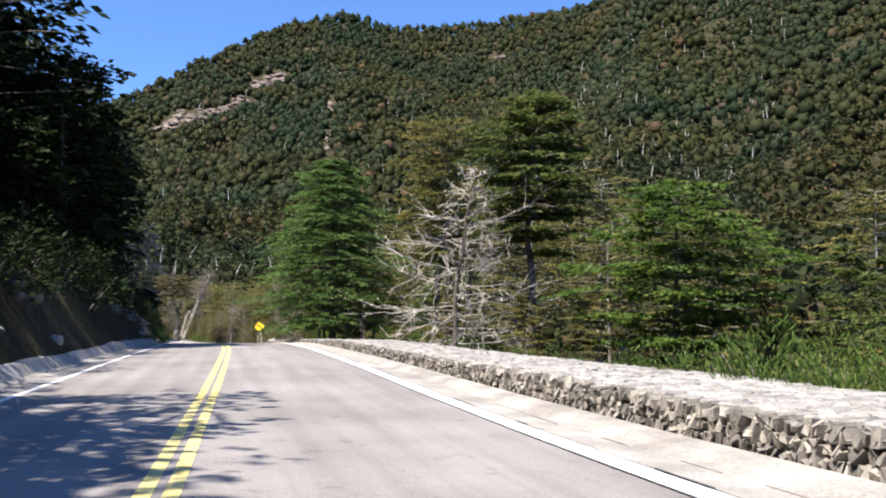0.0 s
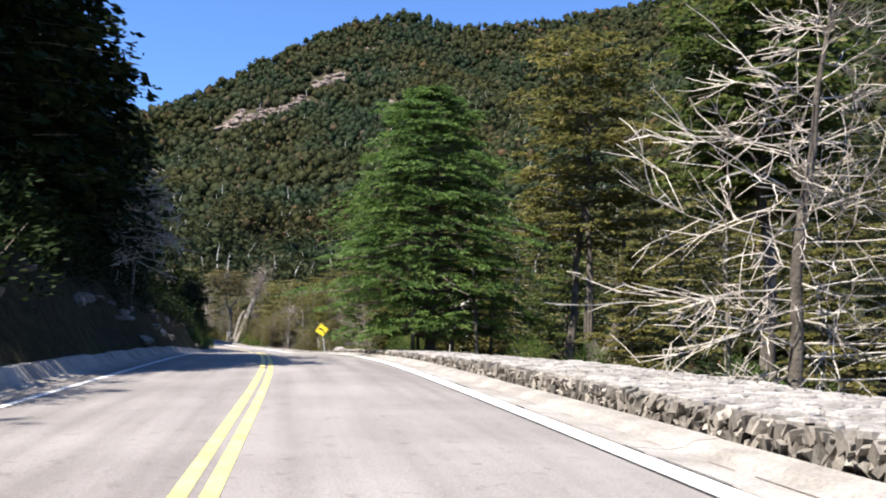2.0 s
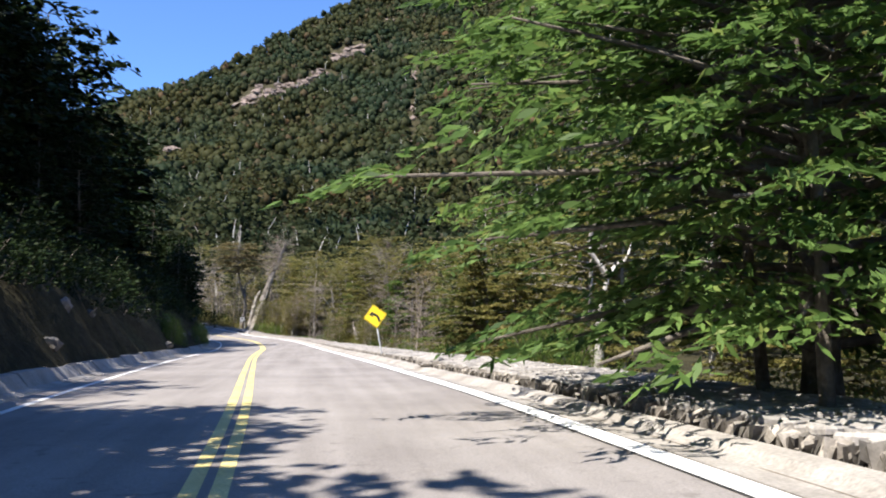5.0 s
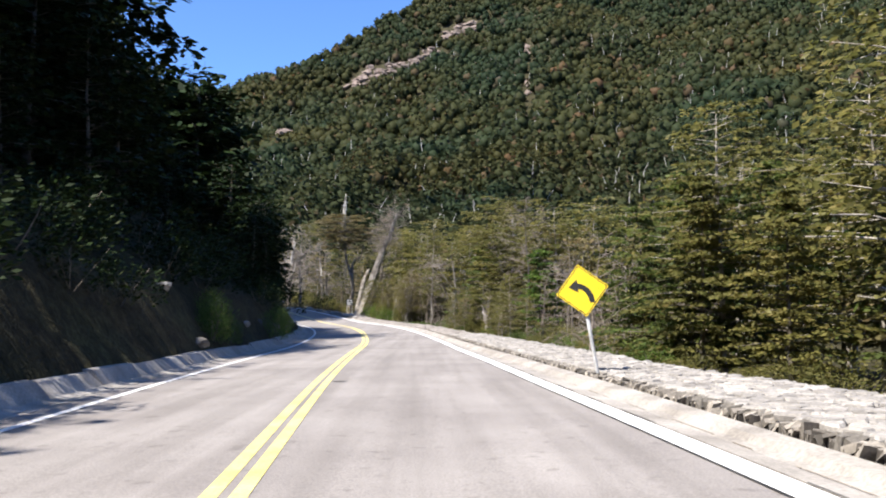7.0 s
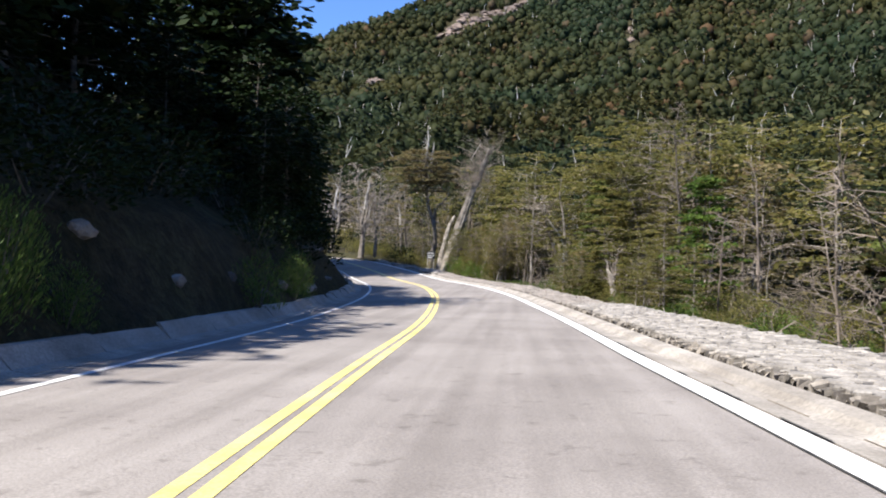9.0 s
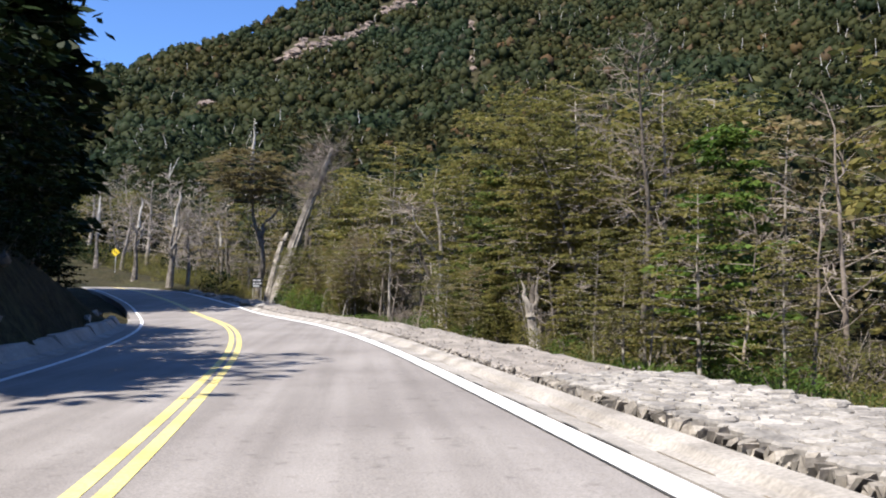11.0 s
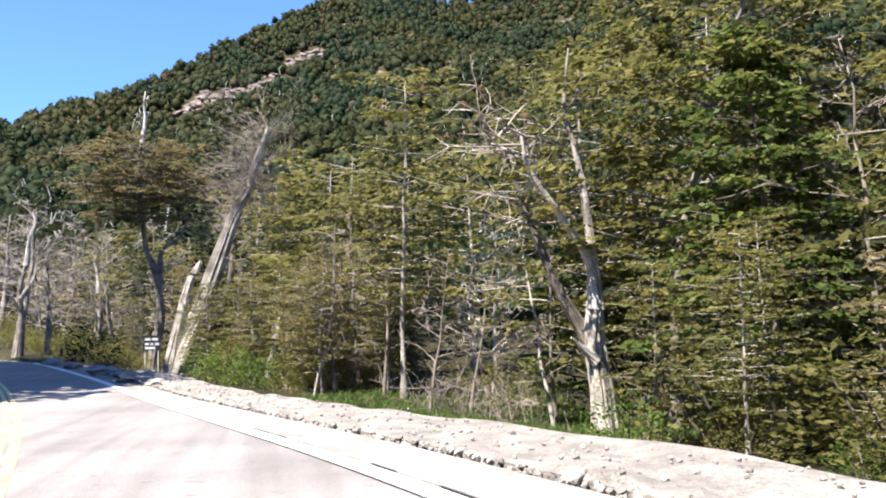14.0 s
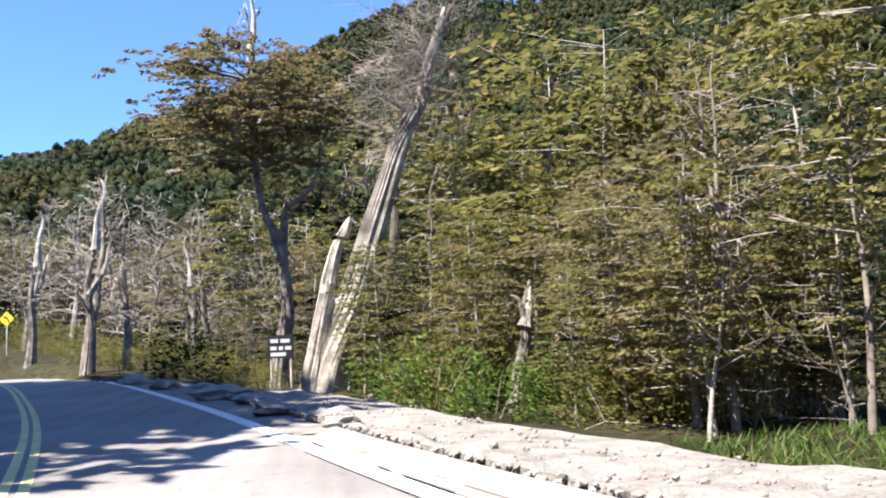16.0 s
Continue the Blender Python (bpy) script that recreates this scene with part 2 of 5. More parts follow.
BACK_O = np.array([8.2, 8.2, 7.6, 6.6, 6.5, 6.8, 6.9, 7.05, 7.1, 6.6, 6.35, 6.25, 6.4, 6.4])
WALL_Y = np.array([-60, 12, 22, 36, 46, 66, 73, 80, 90, 105, 125, 165, 240])
WALL_H = np.array([0.43, 0.43, 0.34, 0.34, 0.23, 0.19, 0.19, 0.14, 0.13, 0.14, 0.14, 0.14, 0.14])


def edge(y):
    return eased(np.clip(y, -59, 239), EDGE_Y, EDGE_O)


def front(y):
    return eased(np.clip(y, -59, 239), FRONT_Y, FRONT_O)


def wall_height(y):
    return np.interp(y, WALL_Y, WALL_H)


def strip(name, ys, section, mat, closed=False):
    """A profile of (off, up) swept along the road at the stations ys."""
    rows = [on_road(ys, np.full(len(ys), o) if np.isscalar(o) else o, u) for o, u in section]
    k = len(rows)
    v = np.stack(rows, 1).reshape(-1, 3)
    f = []
    for i in range(len(ys) - 1):
        for j in range(k - 1 + closed):
            a, b = i * k + j, i * k + (j + 1) % k
            f.append((a, b, b + k, a + k))
    if closed:
        f.append(tuple(range(k)))
        f.append(tuple(reversed(range(len(v) - k, len(v)))))
    return mesh_from(name, v, f, mat)


# ---- ground: valley, cut bank and mountain in one sheet ----
SKY_AZ = np.array([-180, -70, -30, -18, -15.4, -12.7, -9.8, -7.3, -5.8, -4.1, -2.4, -0.8, 1.3, 3.9, 5.4, 7.8, 8.9, 9.9, 10.9, 12.5, 16, 18.8, 21.1, 24.6, 30, 45, 80, 180])
SKY_EL = np.array([5, 6, 8, 11.0, 11.8, 13.1, 14.2, 15.0, 15.7, 16.9, 18.0, 19.0, 20.0, 21.1, 21.4, 21.6, 21.3, 20.9, 20.9, 21.1, 21.3, 21.4, 21.7, 22.5, 25, 25, 12, 5])
CREST = np.array([900, 700, 650, 680, 700, 730, 760, 780, 800, 830, 860, 890, 920, 950, 960, 970, 970, 970, 970, 970, 960, 950, 930, 900, 800, 700, 800, 900])



def fbm(x, y, seed, octaves=4):
    """Smooth value noise on arrays."""
    total, amp = np.zeros(np.shape(x)), 1.0
    for o in range(octaves):
        xi, yi = np.floor(x).astype(int), np.floor(y).astype(int)
        fx, fy = x - xi, y - yi
        fx, fy = fx * fx * (3 - 2 * fx), fy * fy * (3 - 2 * fy)

        def h(a, b):
            n = (a * 374761393 + b * 668265263 + seed * 1442695041 + o * 97531) & 0x7FFFFFFF
            n = ((n ^ (n >> 13)) * 1274126177) & 0x7FFFFFFF
            return ((n ^ (n >> 16)) & 0xFFFF) / 32768.0 - 1.0
        total = total + amp * ((h(xi, yi) * (1 - fx) + h(xi + 1, yi) * fx) * (1 - fy) + (h(xi, yi + 1) * (1 - fx) + h(xi + 1, yi + 1) * fx) * fy)
        x, y, amp = x * 2.03 + 11.3, y * 2.03 - 7.7, amp * 0.5
    return total


def smoothstep(a, b, v):
    u = np.clip((v - a) / (b - a), 0, 1)
    return u * u * (3 - 2 * u)


HUB = (0.0, 70.0)


def mountain(x, y):
    dx, dy = x - HUB[0], y - HUB[1]
    r = np.hypot(dx, dy) + 1e-6
    az = np.degrees(np.arctan2(dx, dy))
    top = np.interp(az, SKY_AZ, CREST)
    height = np.tan(np.radians(np.interp(az, SKY_AZ, SKY_EL))) * top
    foot = 110.0
    u = np.clip((r - foot) / (top - foot), 0, 1)
    rise = u**1.65
    beyond = np.clip((r - top) / 500, 0, 1)
    z = height * rise * (1 - 0.6 * beyond)
    gully = fbm(az / 5.0, r / 300.0, 5, 4)
    return z + gully * 16 * smoothstep(0.05, 0.5, u) * (1 - 0.8 * smoothstep(0.7, 1.0, u)) + fbm(x / 45, y / 45, 9, 3) * 4 * smoothstep(0.02, 0.2, u)


def height_at(x, y):
    x, y = np.asarray(x, float), np.asarray(y, float)
    d = x - centre(y)
    road = level(y)
    left_on = 1 - smoothstep(126, 150, y)
    rough = fbm(x / 9, y / 9, 3, 4)
    past = smoothstep(159.5, 161.5, y)                       # beyond the gutter the shoulder is plain earth
    right = road - 0.35 + 0.28 * past * (1 - smoothstep(6, 9, d)) - 0.25 * smoothstep(8, 14, d) + 0.25 * rough * smoothstep(8, 12, d) - 0.9 * smoothstep(9, 20, d) * (1 - smoothstep(100, 140, y))
    bank = road + 0.36 + 1.9 * smoothstep(-4.15, -5.7, d) + 0.6 * np.clip(-5.6 - d, 0, 30) + 0.5 * rough * smoothstep(-6, -9, d) + 0.22 * fbm(x / 1.6, y / 3.2, 17, 3) * smoothstep(-4.3, -5.0, d)
    flat_left = road - 0.1 + 0.12 * np.clip(-6 - d, 0, 20) + 0.3 * rough * smoothstep(-6, -9, d)
    left = bank * left_on + flat_left * (1 - left_on)
    under = road - 0.5
    near = np.where(d > 0, under + (right - under) * smoothstep(6.0 - 2.8 * past, 7.6 - 3.9 * past, d), under + (left - under) * smoothstep(-3.95, -4.2, d))
    return near + mountain(x, y)


def spaced(lo, hi, fine_lo, fine_hi, step, growth=1.13):
    mid = list(np.arange(fine_lo, fine_hi + step / 2, step))
    a, s = [fine_lo], step
    while a[-1] > lo:
        s *= growth
        a.append(a[-1] - s)
    b, s = [fine_hi], step
    while b[-1] < hi:
        s = min(s * growth, 40)
        b.append(b[-1] + s)
    return np.array(a[:0:-1] + mid + b[1:])


gx = np.unique(np.concatenate([spaced(-2500, 2500, -24, 24, 0.45)]))
gy = spaced(-2500, 2500, -30, 215, 1.2, 1.06)
GX, GY = np.meshgrid(gx, gy)
GZ = height_at(GX, GY)
nx = len(gx)
g_verts = np.stack([GX, GY, GZ], -1).reshape(-1, 3)
g_faces = [(j * nx + i, j * nx + i + 1, (j + 1) * nx + i + 1, (j + 1) * nx + i) for j in range(len(gy) - 1) for i in range(nx - 1)]
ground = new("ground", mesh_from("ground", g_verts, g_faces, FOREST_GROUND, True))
tagged(ground, "dark forest floor rising to a wooded mountain", "ground", "", "structure")

# ---- road, markings, gutter, bank lining ----
stations = np.arange(-60, 232, 1.0)
asphalt = new("road", strip("road", stations, [(-3.5, -0.45), (-3.5, 0.0), (0.0, 0.02), (edge(stations) + 0.30, 0.0), (edge(stations) + 0.30, -0.45)], ASPHALT))
tagged(asphalt, "sunlit pale grey asphalt road", "road", "", "structure")
for o in (-0.12, 0.08):
    line = new("centre_line", strip("centre_line", stations, [(o, 0.024), (o + 0.125, 0.024)], YELLOW))
    tagged(line, "yellow painted centre line on asphalt", "road marking", "double centre line", "structure")
for o, w in ((-3.1 + 0 * stations, 0.13), (edge(stations), 0.26)):
    line = new("edge_line", strip("edge_line", stations, [(o, 0.012), (o + w, 0.012)], WHITE))
    tagged(line, "white painted edge line", "road marking", "edge lines", "structure")


# ---- trees ----
class Build:
    """Collects tubes and leaf blades for one mesh."""

    def __init__(self, seed):
        self.rng = np.random.default_rng(seed)
        self.v, self.f, self.n = [], [], 0

    def tube(self, path, radii, sides=6):
        path, radii = np.asarray(path, float), np.asarray(radii, float)
        ahead = np.gradient(path, axis=0)
        ahead /= np.linalg.norm(ahead, axis=1)[:, None] + 1e-9
        side = np.cross(ahead, (0.31, 0.17, 0.94))
        bad = np.linalg.norm(side, axis=1) < 0.2
        side[bad] = np.cross(ahead[bad], (1.0, 0.0, 0.1))
        side /= np.linalg.norm(side, axis=1)[:, None]
        over = np.cross(ahead, side)
        a = np.arange(sides) * 2 * np.pi / sides
        ring = path[:, None] + radii[:, None, None] * (np.cos(a)[None, :, None] * side[:, None] + np.sin(a)[None, :, None] * over[:, None])
        self.v.append(ring.reshape(-1, 3))
        for i in range(len(path) - 1):
            for j in range(sides):
                p, q = self.n + i * sides + j, self.n + i * sides + (j + 1) % sides
                self.f.append((p, q, q + sides, p + sides))
        self.f.append(tuple(self.n + (len(path) - 1) * sides + j for j in range(sides)))
        self.n += len(path) * sides

    def blades(self, centres, along, size, flat=0.6, wide=0.55):
        """Pointed four-cornered leaf sprays at the centres, lying near the ground plane."""
        k, rng = len(centres), self.rng
        u = along + rng.normal(0, 0.45, (k, 3)) * (1, 1, 0.5)
        u /= np.linalg.norm(u, axis=1)[:, None]
        up = np.tile((0.0, 0.0, 1.0), (k, 1)) + rng.normal(0, flat, (k, 3))
        w = np.cross(u, up)
        w /= np.linalg.norm(w, axis=1)[:, None] + 1e-9
        s = size * rng.uniform(0.6, 1.35, (k, 1))
        sag = np.array((0, 0, -0.18)) * s
        quad = np.stack([centres - u * s, centres + w * s * wide + sag * 0.4, centres + u * s + sag, centres - w * s * wide + sag * 0.4], 1)
        self.v.append(quad.reshape(-1, 3))
        base = self.n + 4 * np.arange(k)
        self.f.extend(zip(base, base + 1, base + 2, base + 3))
        self.n += 4 * k

    def mesh(self, name, mat, smooth=False):
        return mesh_from(name, np.concatenate(self.v), self.f, mat, smooth)


def wobble(rng, a, b, n, amount):
    t = np.linspace(0, 1, n)[:, None]
    p = np.asarray(a) * (1 - t) + np.asarray(b) * t
    d = np.cumsum(rng.normal(0, amount, (n, 3)), 0) * (t * (1.2 - 0.2 * t))
    return p + d * (1, 1, 0.3)


SHAPES = {
    "cone": lambda u: (1 - u) ** 0.75 * (0.75 + 0.25 * min(1, u * 6)),
    "broad": lambda u: (1 - u) ** 0.62 * (0.72 + 0.28 * min(1, u * 5)),
    "dome": lambda u: max(0.0, 1 - u ** 1.7) ** 0.72 * (0.8 + 0.2 * min(1, u * 5)),
    "round": lambda u: math.sin(math.pi * min(1, 0.12 + 0.85 * u)) ** 0.7,
    "tall": lambda u: 0.55 + 0.45 * math.sin(math.pi * min(1.0, 0.15 + 0.8 * u)) if u < 0.85 else 1.0 - (u - 0.85) * 4,
    "flat": lambda u: 0.45 + 0.55 * math.sin(math.pi * min(1, 0.2 + 0.7 * u)),
}


def tree_meshes(seed, height, radius, base, shape, limbs, per_limb, blade, leaf_mat, bark, thick, lean=(0, 0), n_blade=9, bare=0.0, plain=False, layers=11, crook=0.008, droop=0.06, tumble=0.65, wide_leaf=0.5, fan=3.4, sag=0.3, shell=0.22):
    """Trunk and crown meshes of a layered tree. base: where the crown begins, as a part of the height."""
    wood, arms, green = Build(seed), Build(seed + 2), Build(seed + 1)
    rng = wood.rng
    trunk = wobble(rng, (0, 0, -0.5), (lean[0], lean[1], height * 0.97), 9, height * crook)
    radii = thick * (1 - np.linspace(0, 1, 9) ** 0.9 * 0.9)
    radii[0] *= 1.5
    if bark is PALE_TRUNK:
        radii = radii * (0.85, 1.15, 0.86, 1.2, 0.9, 1.1, 0.9, 1.0, 1.0)
    wood.tube(trunk, radii, 6 if plain else 9)
    az = rng.uniform(0, 6.28)
    layer = 0.0
    for k in range(limbs):
        u = (k + rng.uniform(0, 1)) / limbs
        if layers and rng.random() < 0.65:
            u = round(u * layers) / layers + rng.normal(0, 0.012)          # limbs gather in layers
        u = min(max(u, 0.0), 0.985)
        z = height * (base + (1 - base) * u)
        i = np.clip((z + 0.5) / (height * 0.97 + 0.5) * 8, 0, 7.99)
        start = trunk[int(i)] * (1 - i % 1) + trunk[int(i) + 1] * (i % 1)
        az += 2.4 + rng.normal(0, 0.5)
        reach = max(0.35, radius * SHAPES[shape](u) * rng.uniform(0.62, 1.12) * (1 + 0.16 * math.sin(az * 2 + u * 9) + 0.1 * math.sin(az * 5 - u * 21)))
        rise = reach * rng.uniform(0.02, 0.35) * (1.2 if u > 0.7 else 0.7)
        end = start + (math.cos(az) * reach, math.sin(az) * reach, rise)
        path = wobble(rng, start, end, 5, reach * 0.05)
        path[-1, 2] -= reach * droop
        if plain:
            arms.tube(path[::2], thick * (0.1 + 0.2 * (1 - u)) * np.linspace(1, 0.2, 3), 3)
        else:
            arms.tube(path[::2], thick * (0.1 + 0.2 * (1 - u)) * np.linspace(1, 0.2, 3), 4)
        out = (path[-1] - path[0]) / reach
        side = np.array((-out[1], out[0], 0))
        m = max(3, int(per_limb * (0.4 + reach / radius)))
        for _ in range(m):
            s = shell + (1.05 - shell) * rng.random() ** 0.8
            q = min(s, 0.999) * 4
            c = path[int(q)] * (1 - q % 1) + path[int(q) + 1] * (q % 1)
            wide = reach * 0.42 * (1.15 - 0.75 * abs(s - 0.55))
            c = c + side * rng.uniform(-1, 1) * wide + (0, 0, rng.normal(0.04, 0.10) * blade * 3)
            if rng.random() < bare:
                continue
            heading = out * 0.8 + side * rng.normal(0, 0.6)
            heading /= np.linalg.norm(heading[:2]) + 1e-6
            across = np.array((-heading[1], heading[0], 0))
            ahead = rng.uniform(-0.6, 1.0, (n_blade, 1)) * blade * fan
            aside = rng.uniform(-1, 1, (n_blade, 1)) * (blade * fan * 0.75 - 0.35 * np.abs(ahead))
            pos = c + heading * ahead + across * aside + (0, 0, 1) * (rng.normal(0, 0.16, (n_blade, 1)) * blade - 0.16 * np.abs(aside) - sag * np.maximum(ahead, 0))
            d = heading * 0.9 + across * np.sign(aside) * rng.uniform(0.1, 0.8, (n_blade, 1)) - (0, 0, sag * 0.6)
            green.blades(pos, d, blade, tumble, wide_leaf)
    return wood.mesh("trunk", bark, True), arms.mesh("limbwork", bark, True), green.mesh("crown", leaf_mat)


def tree(meshes, m, label, name="tree", group="trees along the road"):
    ob = thing(name, label, "tree", m, group)
    part("trunk", meshes[0], ob)
    part("limbwork", meshes[1], ob, "", "stuff")
    part("crown", meshes[2], ob)
    return ob


def spot(x, y, turn=0.0, size=1.0, sink=0.0):
    z = float(height_at(x, y)) - sink
    return pose(x, y, z, 0, 0, turn) @ Matrix.Diagonal((size, size, size, 1))


KINDS = [
    tree_meshes(11, 10.0, 3.7, 0.06, "broad", 96, 10, 0.14, LEAF_E, BARK, 0.17),
    tree_meshes(12, 11.0, 3.0, 0.16, "tall", 70, 12, 0.12, LEAF_B, GREY_BARK, 0.15, bare=0.42),
    tree_meshes(13, 9.0, 2.8, 0.10, "round", 84, 11, 0.115, LEAF_D, GREY_BARK, 0.13, bare=0.5),
    tree_meshes(14, 12.0, 3.4, 0.05, "tall", 48, 8, 0.19, LEAF_SHADE, BARK, 0.22, n_blade=6, plain=True),
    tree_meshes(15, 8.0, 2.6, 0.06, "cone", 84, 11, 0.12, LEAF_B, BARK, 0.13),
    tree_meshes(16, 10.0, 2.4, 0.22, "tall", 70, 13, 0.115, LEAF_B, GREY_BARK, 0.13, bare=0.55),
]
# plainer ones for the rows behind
DARK_FAR = tree_meshes(24, 12.0, 3.4, 0.05, "tall", 42, 6, 0.26, LEAF_SHADE, BARK, 0.22, n_blade=6, plain=True)
DENSE = tree_meshes(25, 12.0, 3.5, 0.08, "tall", 58, 8, 0.29, LEAF_SHADE, BARK, 0.22, n_blade=5, plain=True)
BACK = [
    tree_meshes(21, 10.0, 3.4, 0.10, "broad", 60, 6, 0.21, LEAF_E, BARK, 0.16, n_blade=5, plain=True),
    tree_meshes(22, 11.0, 3.0, 0.16, "tall", 60, 6, 0.20, LEAF_B, GREY_BARK, 0.15, n_blade=5, bare=0.15, plain=True),
    tree_meshes(23, 9.0, 2.7, 0.12, "round", 60, 6, 0.19, LEAF_D, GREY_BARK, 0.13, n_blade=5, bare=0.25, plain=True),
]


def bush_mesh(seed, radius, height, clumps, blade, mat, upright=0.0, slim=0.4):
    g = Build(seed)
    r = g.rng
    for _ in range(clumps):
        a, s = r.uniform(0, 6.28), r.random() ** 0.5
        h = r.uniform(0.05, 1.0) * (1 - 0.45 * s * s) * height
        c = np.array((math.cos(a) * s * radius, math.sin(a) * s * radius, h))
        pos = c + r.normal(0, 1, (8, 3)) * blade * 1.6
        d = np.tile((math.cos(a), math.sin(a), upright), (8, 1))
        g.blades(pos, d, blade, 0.9, slim)
    w = Build(seed + 500)
    for _ in range(4):
        a = r.uniform(0, 6.28)
        w.tube(wobble(r, (0, 0, -0.2), (math.cos(a) * radius * 0.6, math.sin(a) * radius * 0.6, height * 0.7), 4, 0.04), np.linspace(0.025, 0.008, 4), 3)
    return g.mesh("foliage", mat), w.mesh("stem", BARK)


def bare_meshes(seed, height, radius, limbs, mat, thick, lean=(0, 0), base=0.15, forks=5, droop=0.0, fine=0.012, twig_mat=None, sub=4, bend=0.055, limb=0.28):
    """A leafless tree: trunk, and limbs that fork into twigs."""
    wood, twigs = Build(seed), Build(seed + 1)
    r = wood.rng
    trunk = wobble(r, (0, 0, -0.4), (lean[0], lean[1], height), 9, height * 0.02)
    wood.tube(trunk, thick * np.linspace(1.15, 0.12, 9), 8)
    for k in range(limbs):
        u = base + (1 - base) * (k + r.random()) / limbs
        i = min(u * 8, 7.99)
        a0 = trunk[int(i)] * (1 - i % 1) + trunk[int(i) + 1] * (i % 1)
        az = k * 2.4 + r.normal(0, 0.5)
        reach = radius * (math.sin(math.pi * min(1, 0.25 + 0.72 * u)) ** 0.8) * r.uniform(0.6, 1.15)
        end = a0 + (math.cos(az) * reach, math.sin(az) * reach, reach * r.uniform(0.05, 0.75) - droop * reach * (1 - u))
        path = wobble(r, a0, end, 6, reach * bend)
        twigs.tube(path, max(thick * limb * (1.15 - u), fine * 1.6) * np.linspace(1, 0.3, 6), 5)
        for _ in range(forks):
            q = r.uniform(1.2, 4.99)
            b0 = path[int(q)] * (1 - q % 1) + path[int(q) + 1] * (q % 1)
            d = (path[-1] - path[0]) / reach + r.normal(0, 0.75, 3)
            l2 = reach * r.uniform(0.25, 0.55)
            p2 = wobble(r, b0, b0 + d / np.linalg.norm(d) * l2, 4, l2 * 0.08)
            twigs.tube(p2, fine * 1.4 * np.linspace(1, 0.4, 4), 3)
            for _ in range(sub):
                j = r.integers(1, 4)
                d3 = d + r.normal(0, 0.9, 3)
                l3 = l2 * r.uniform(0.3, 0.7)
                twigs.tube(wobble(r, p2[j], p2[j] + d3 / np.linalg.norm(d3) * l3, 3, l3 * 0.08), fine * np.linspace(1, 0.5, 3), 3)
    return wood.mesh("trunk", mat, True), twigs.mesh("branchwork", twig_mat or mat)


def bare_tree(meshes, m, label, name="dead_tree", group=""):
    ob = thing(name, label, "tree", m, group)
    part("trunk", meshes[0], ob)
    part("branchwork", meshes[1], ob, "", "stuff")
    return ob


# kinds 2 and 4 use the leaf colour with shade in it
BUSH = [bush_mesh(71, 0.9, 1.3, 120, 0.055, LEAF_A, 0.6), bush_mesh(72, 1.1, 1.1, 150, 0.05, LEAF_B, 0.3), bush_mesh(73, 1.2, 1.6, 84, 0.10, LEAF_SHADE, 0.3), bush_mesh(74, 0.7, 1.6, 230, 0.062, GRASS, 1.8, 0.2), bush_mesh(75, 1.3, 1.5, 130, 0.075, LEAF_SHADE, 0.3)]
rng = np.random.default_rng(5)

HEROES = [(4.9, 147.5), (7.4, 134.6), (9.0, 130.6), (9.0, 123.6), (5.6, 160.5), (2.5, 159.9), (8.6, 104.0), (-1.3, 168.1), (-6.6, 177.8), (-5.0, 178.0), (-7.6, 181.2), (-17.2, 191.9)]


def clear(x, y, gap=3.0):
    return all(math.hypot(x - a, y - b) > gap for a, b in HEROES)


# how far the shade of the bank's trees reaches over the road, square to it
SHADE_Y = np.array([-60, 3, 12, 16, 38, 42, 57, 60, 64, 66, 69, 98, 104, 111, 113, 117, 118.5, 124, 126.5, 150])
SHADE_TO = np.array([0.8, 0.8, 0.8, -3.6, -3.6, 1.2, 1.0, -3.0, -1.8, -1.8, -4.8, -4.8, -2.3, -2.3, -6.4, -6.4, -0.6, -0.6, -5.5, -5.5])


def shaded_size(x, y, size, tall=13.2):
    """The size at which a tree on the bank casts its shade no further than the line above."""
    g = float(height_at(x, y) - level(y))
    d = x - float(centre(y))
    limit = float(np.interp(y + 0.7 * max(0.0, -3.0 - d), SHADE_Y, SHADE_TO))
    run = -math.sin(SUN_AZ) / math.tan(SUN_EL)
    return min(size, ((limit - 0.9 - d) / run - g) / tall)


def leaning_trunk(seed, points, thick, grooves=9, n=16, taper=0.75):
    """A weathered stem with lengthwise furrows along a bent line."""
    b = Build(seed)
    r = b.rng
    pts = np.array(points, float)
    knots = np.arange(len(pts))
    t = np.linspace(0, len(pts) - 1, n)
    path = np.stack([eased(np.clip(t, 0, len(pts) - 1.001), knots, pts[:, j]) for j in range(3)], 1)
    u = np.linspace(0, 1, n)
    radii = thick * (1.1 - u * taper) * (1 + 0.5 * (1 - u) ** 8)
    sides = 40
    a = np.arange(sides) * 2 * np.pi / sides
    twist = r.uniform(-0.8, 0.8)
    ridge = np.sin(grooves * 0.5 * a[None] + twist * 4 * u[:, None]) + 0.6 * np.sin(grooves * a[None] * 0.25 + 1.7 + twist * 6 * u[:, None])
    coarse = r.normal(0, 0.05, (max(3, n // 3), sides))
    rough = np.stack([np.interp(u * (len(coarse) - 1), np.arange(len(coarse)), coarse[:, j]) for j in range(sides)], 1)
    b.tube(path, radii, sides)
    ring = b.v[-1].reshape(n, sides, 3)
    cut = np.exp(-(np.sin(grooves * 0.5 * a[None] + 0.9 + twist * 3 * u[:, None]) / 0.3) ** 2)
    b.v[-1] = (path[:, None] + (ring - path[:, None]) * (1.06 + 0.09 * ridge + rough - 0.24 * cut)[:, :, None]).reshape(-1, 3)
    return b, path


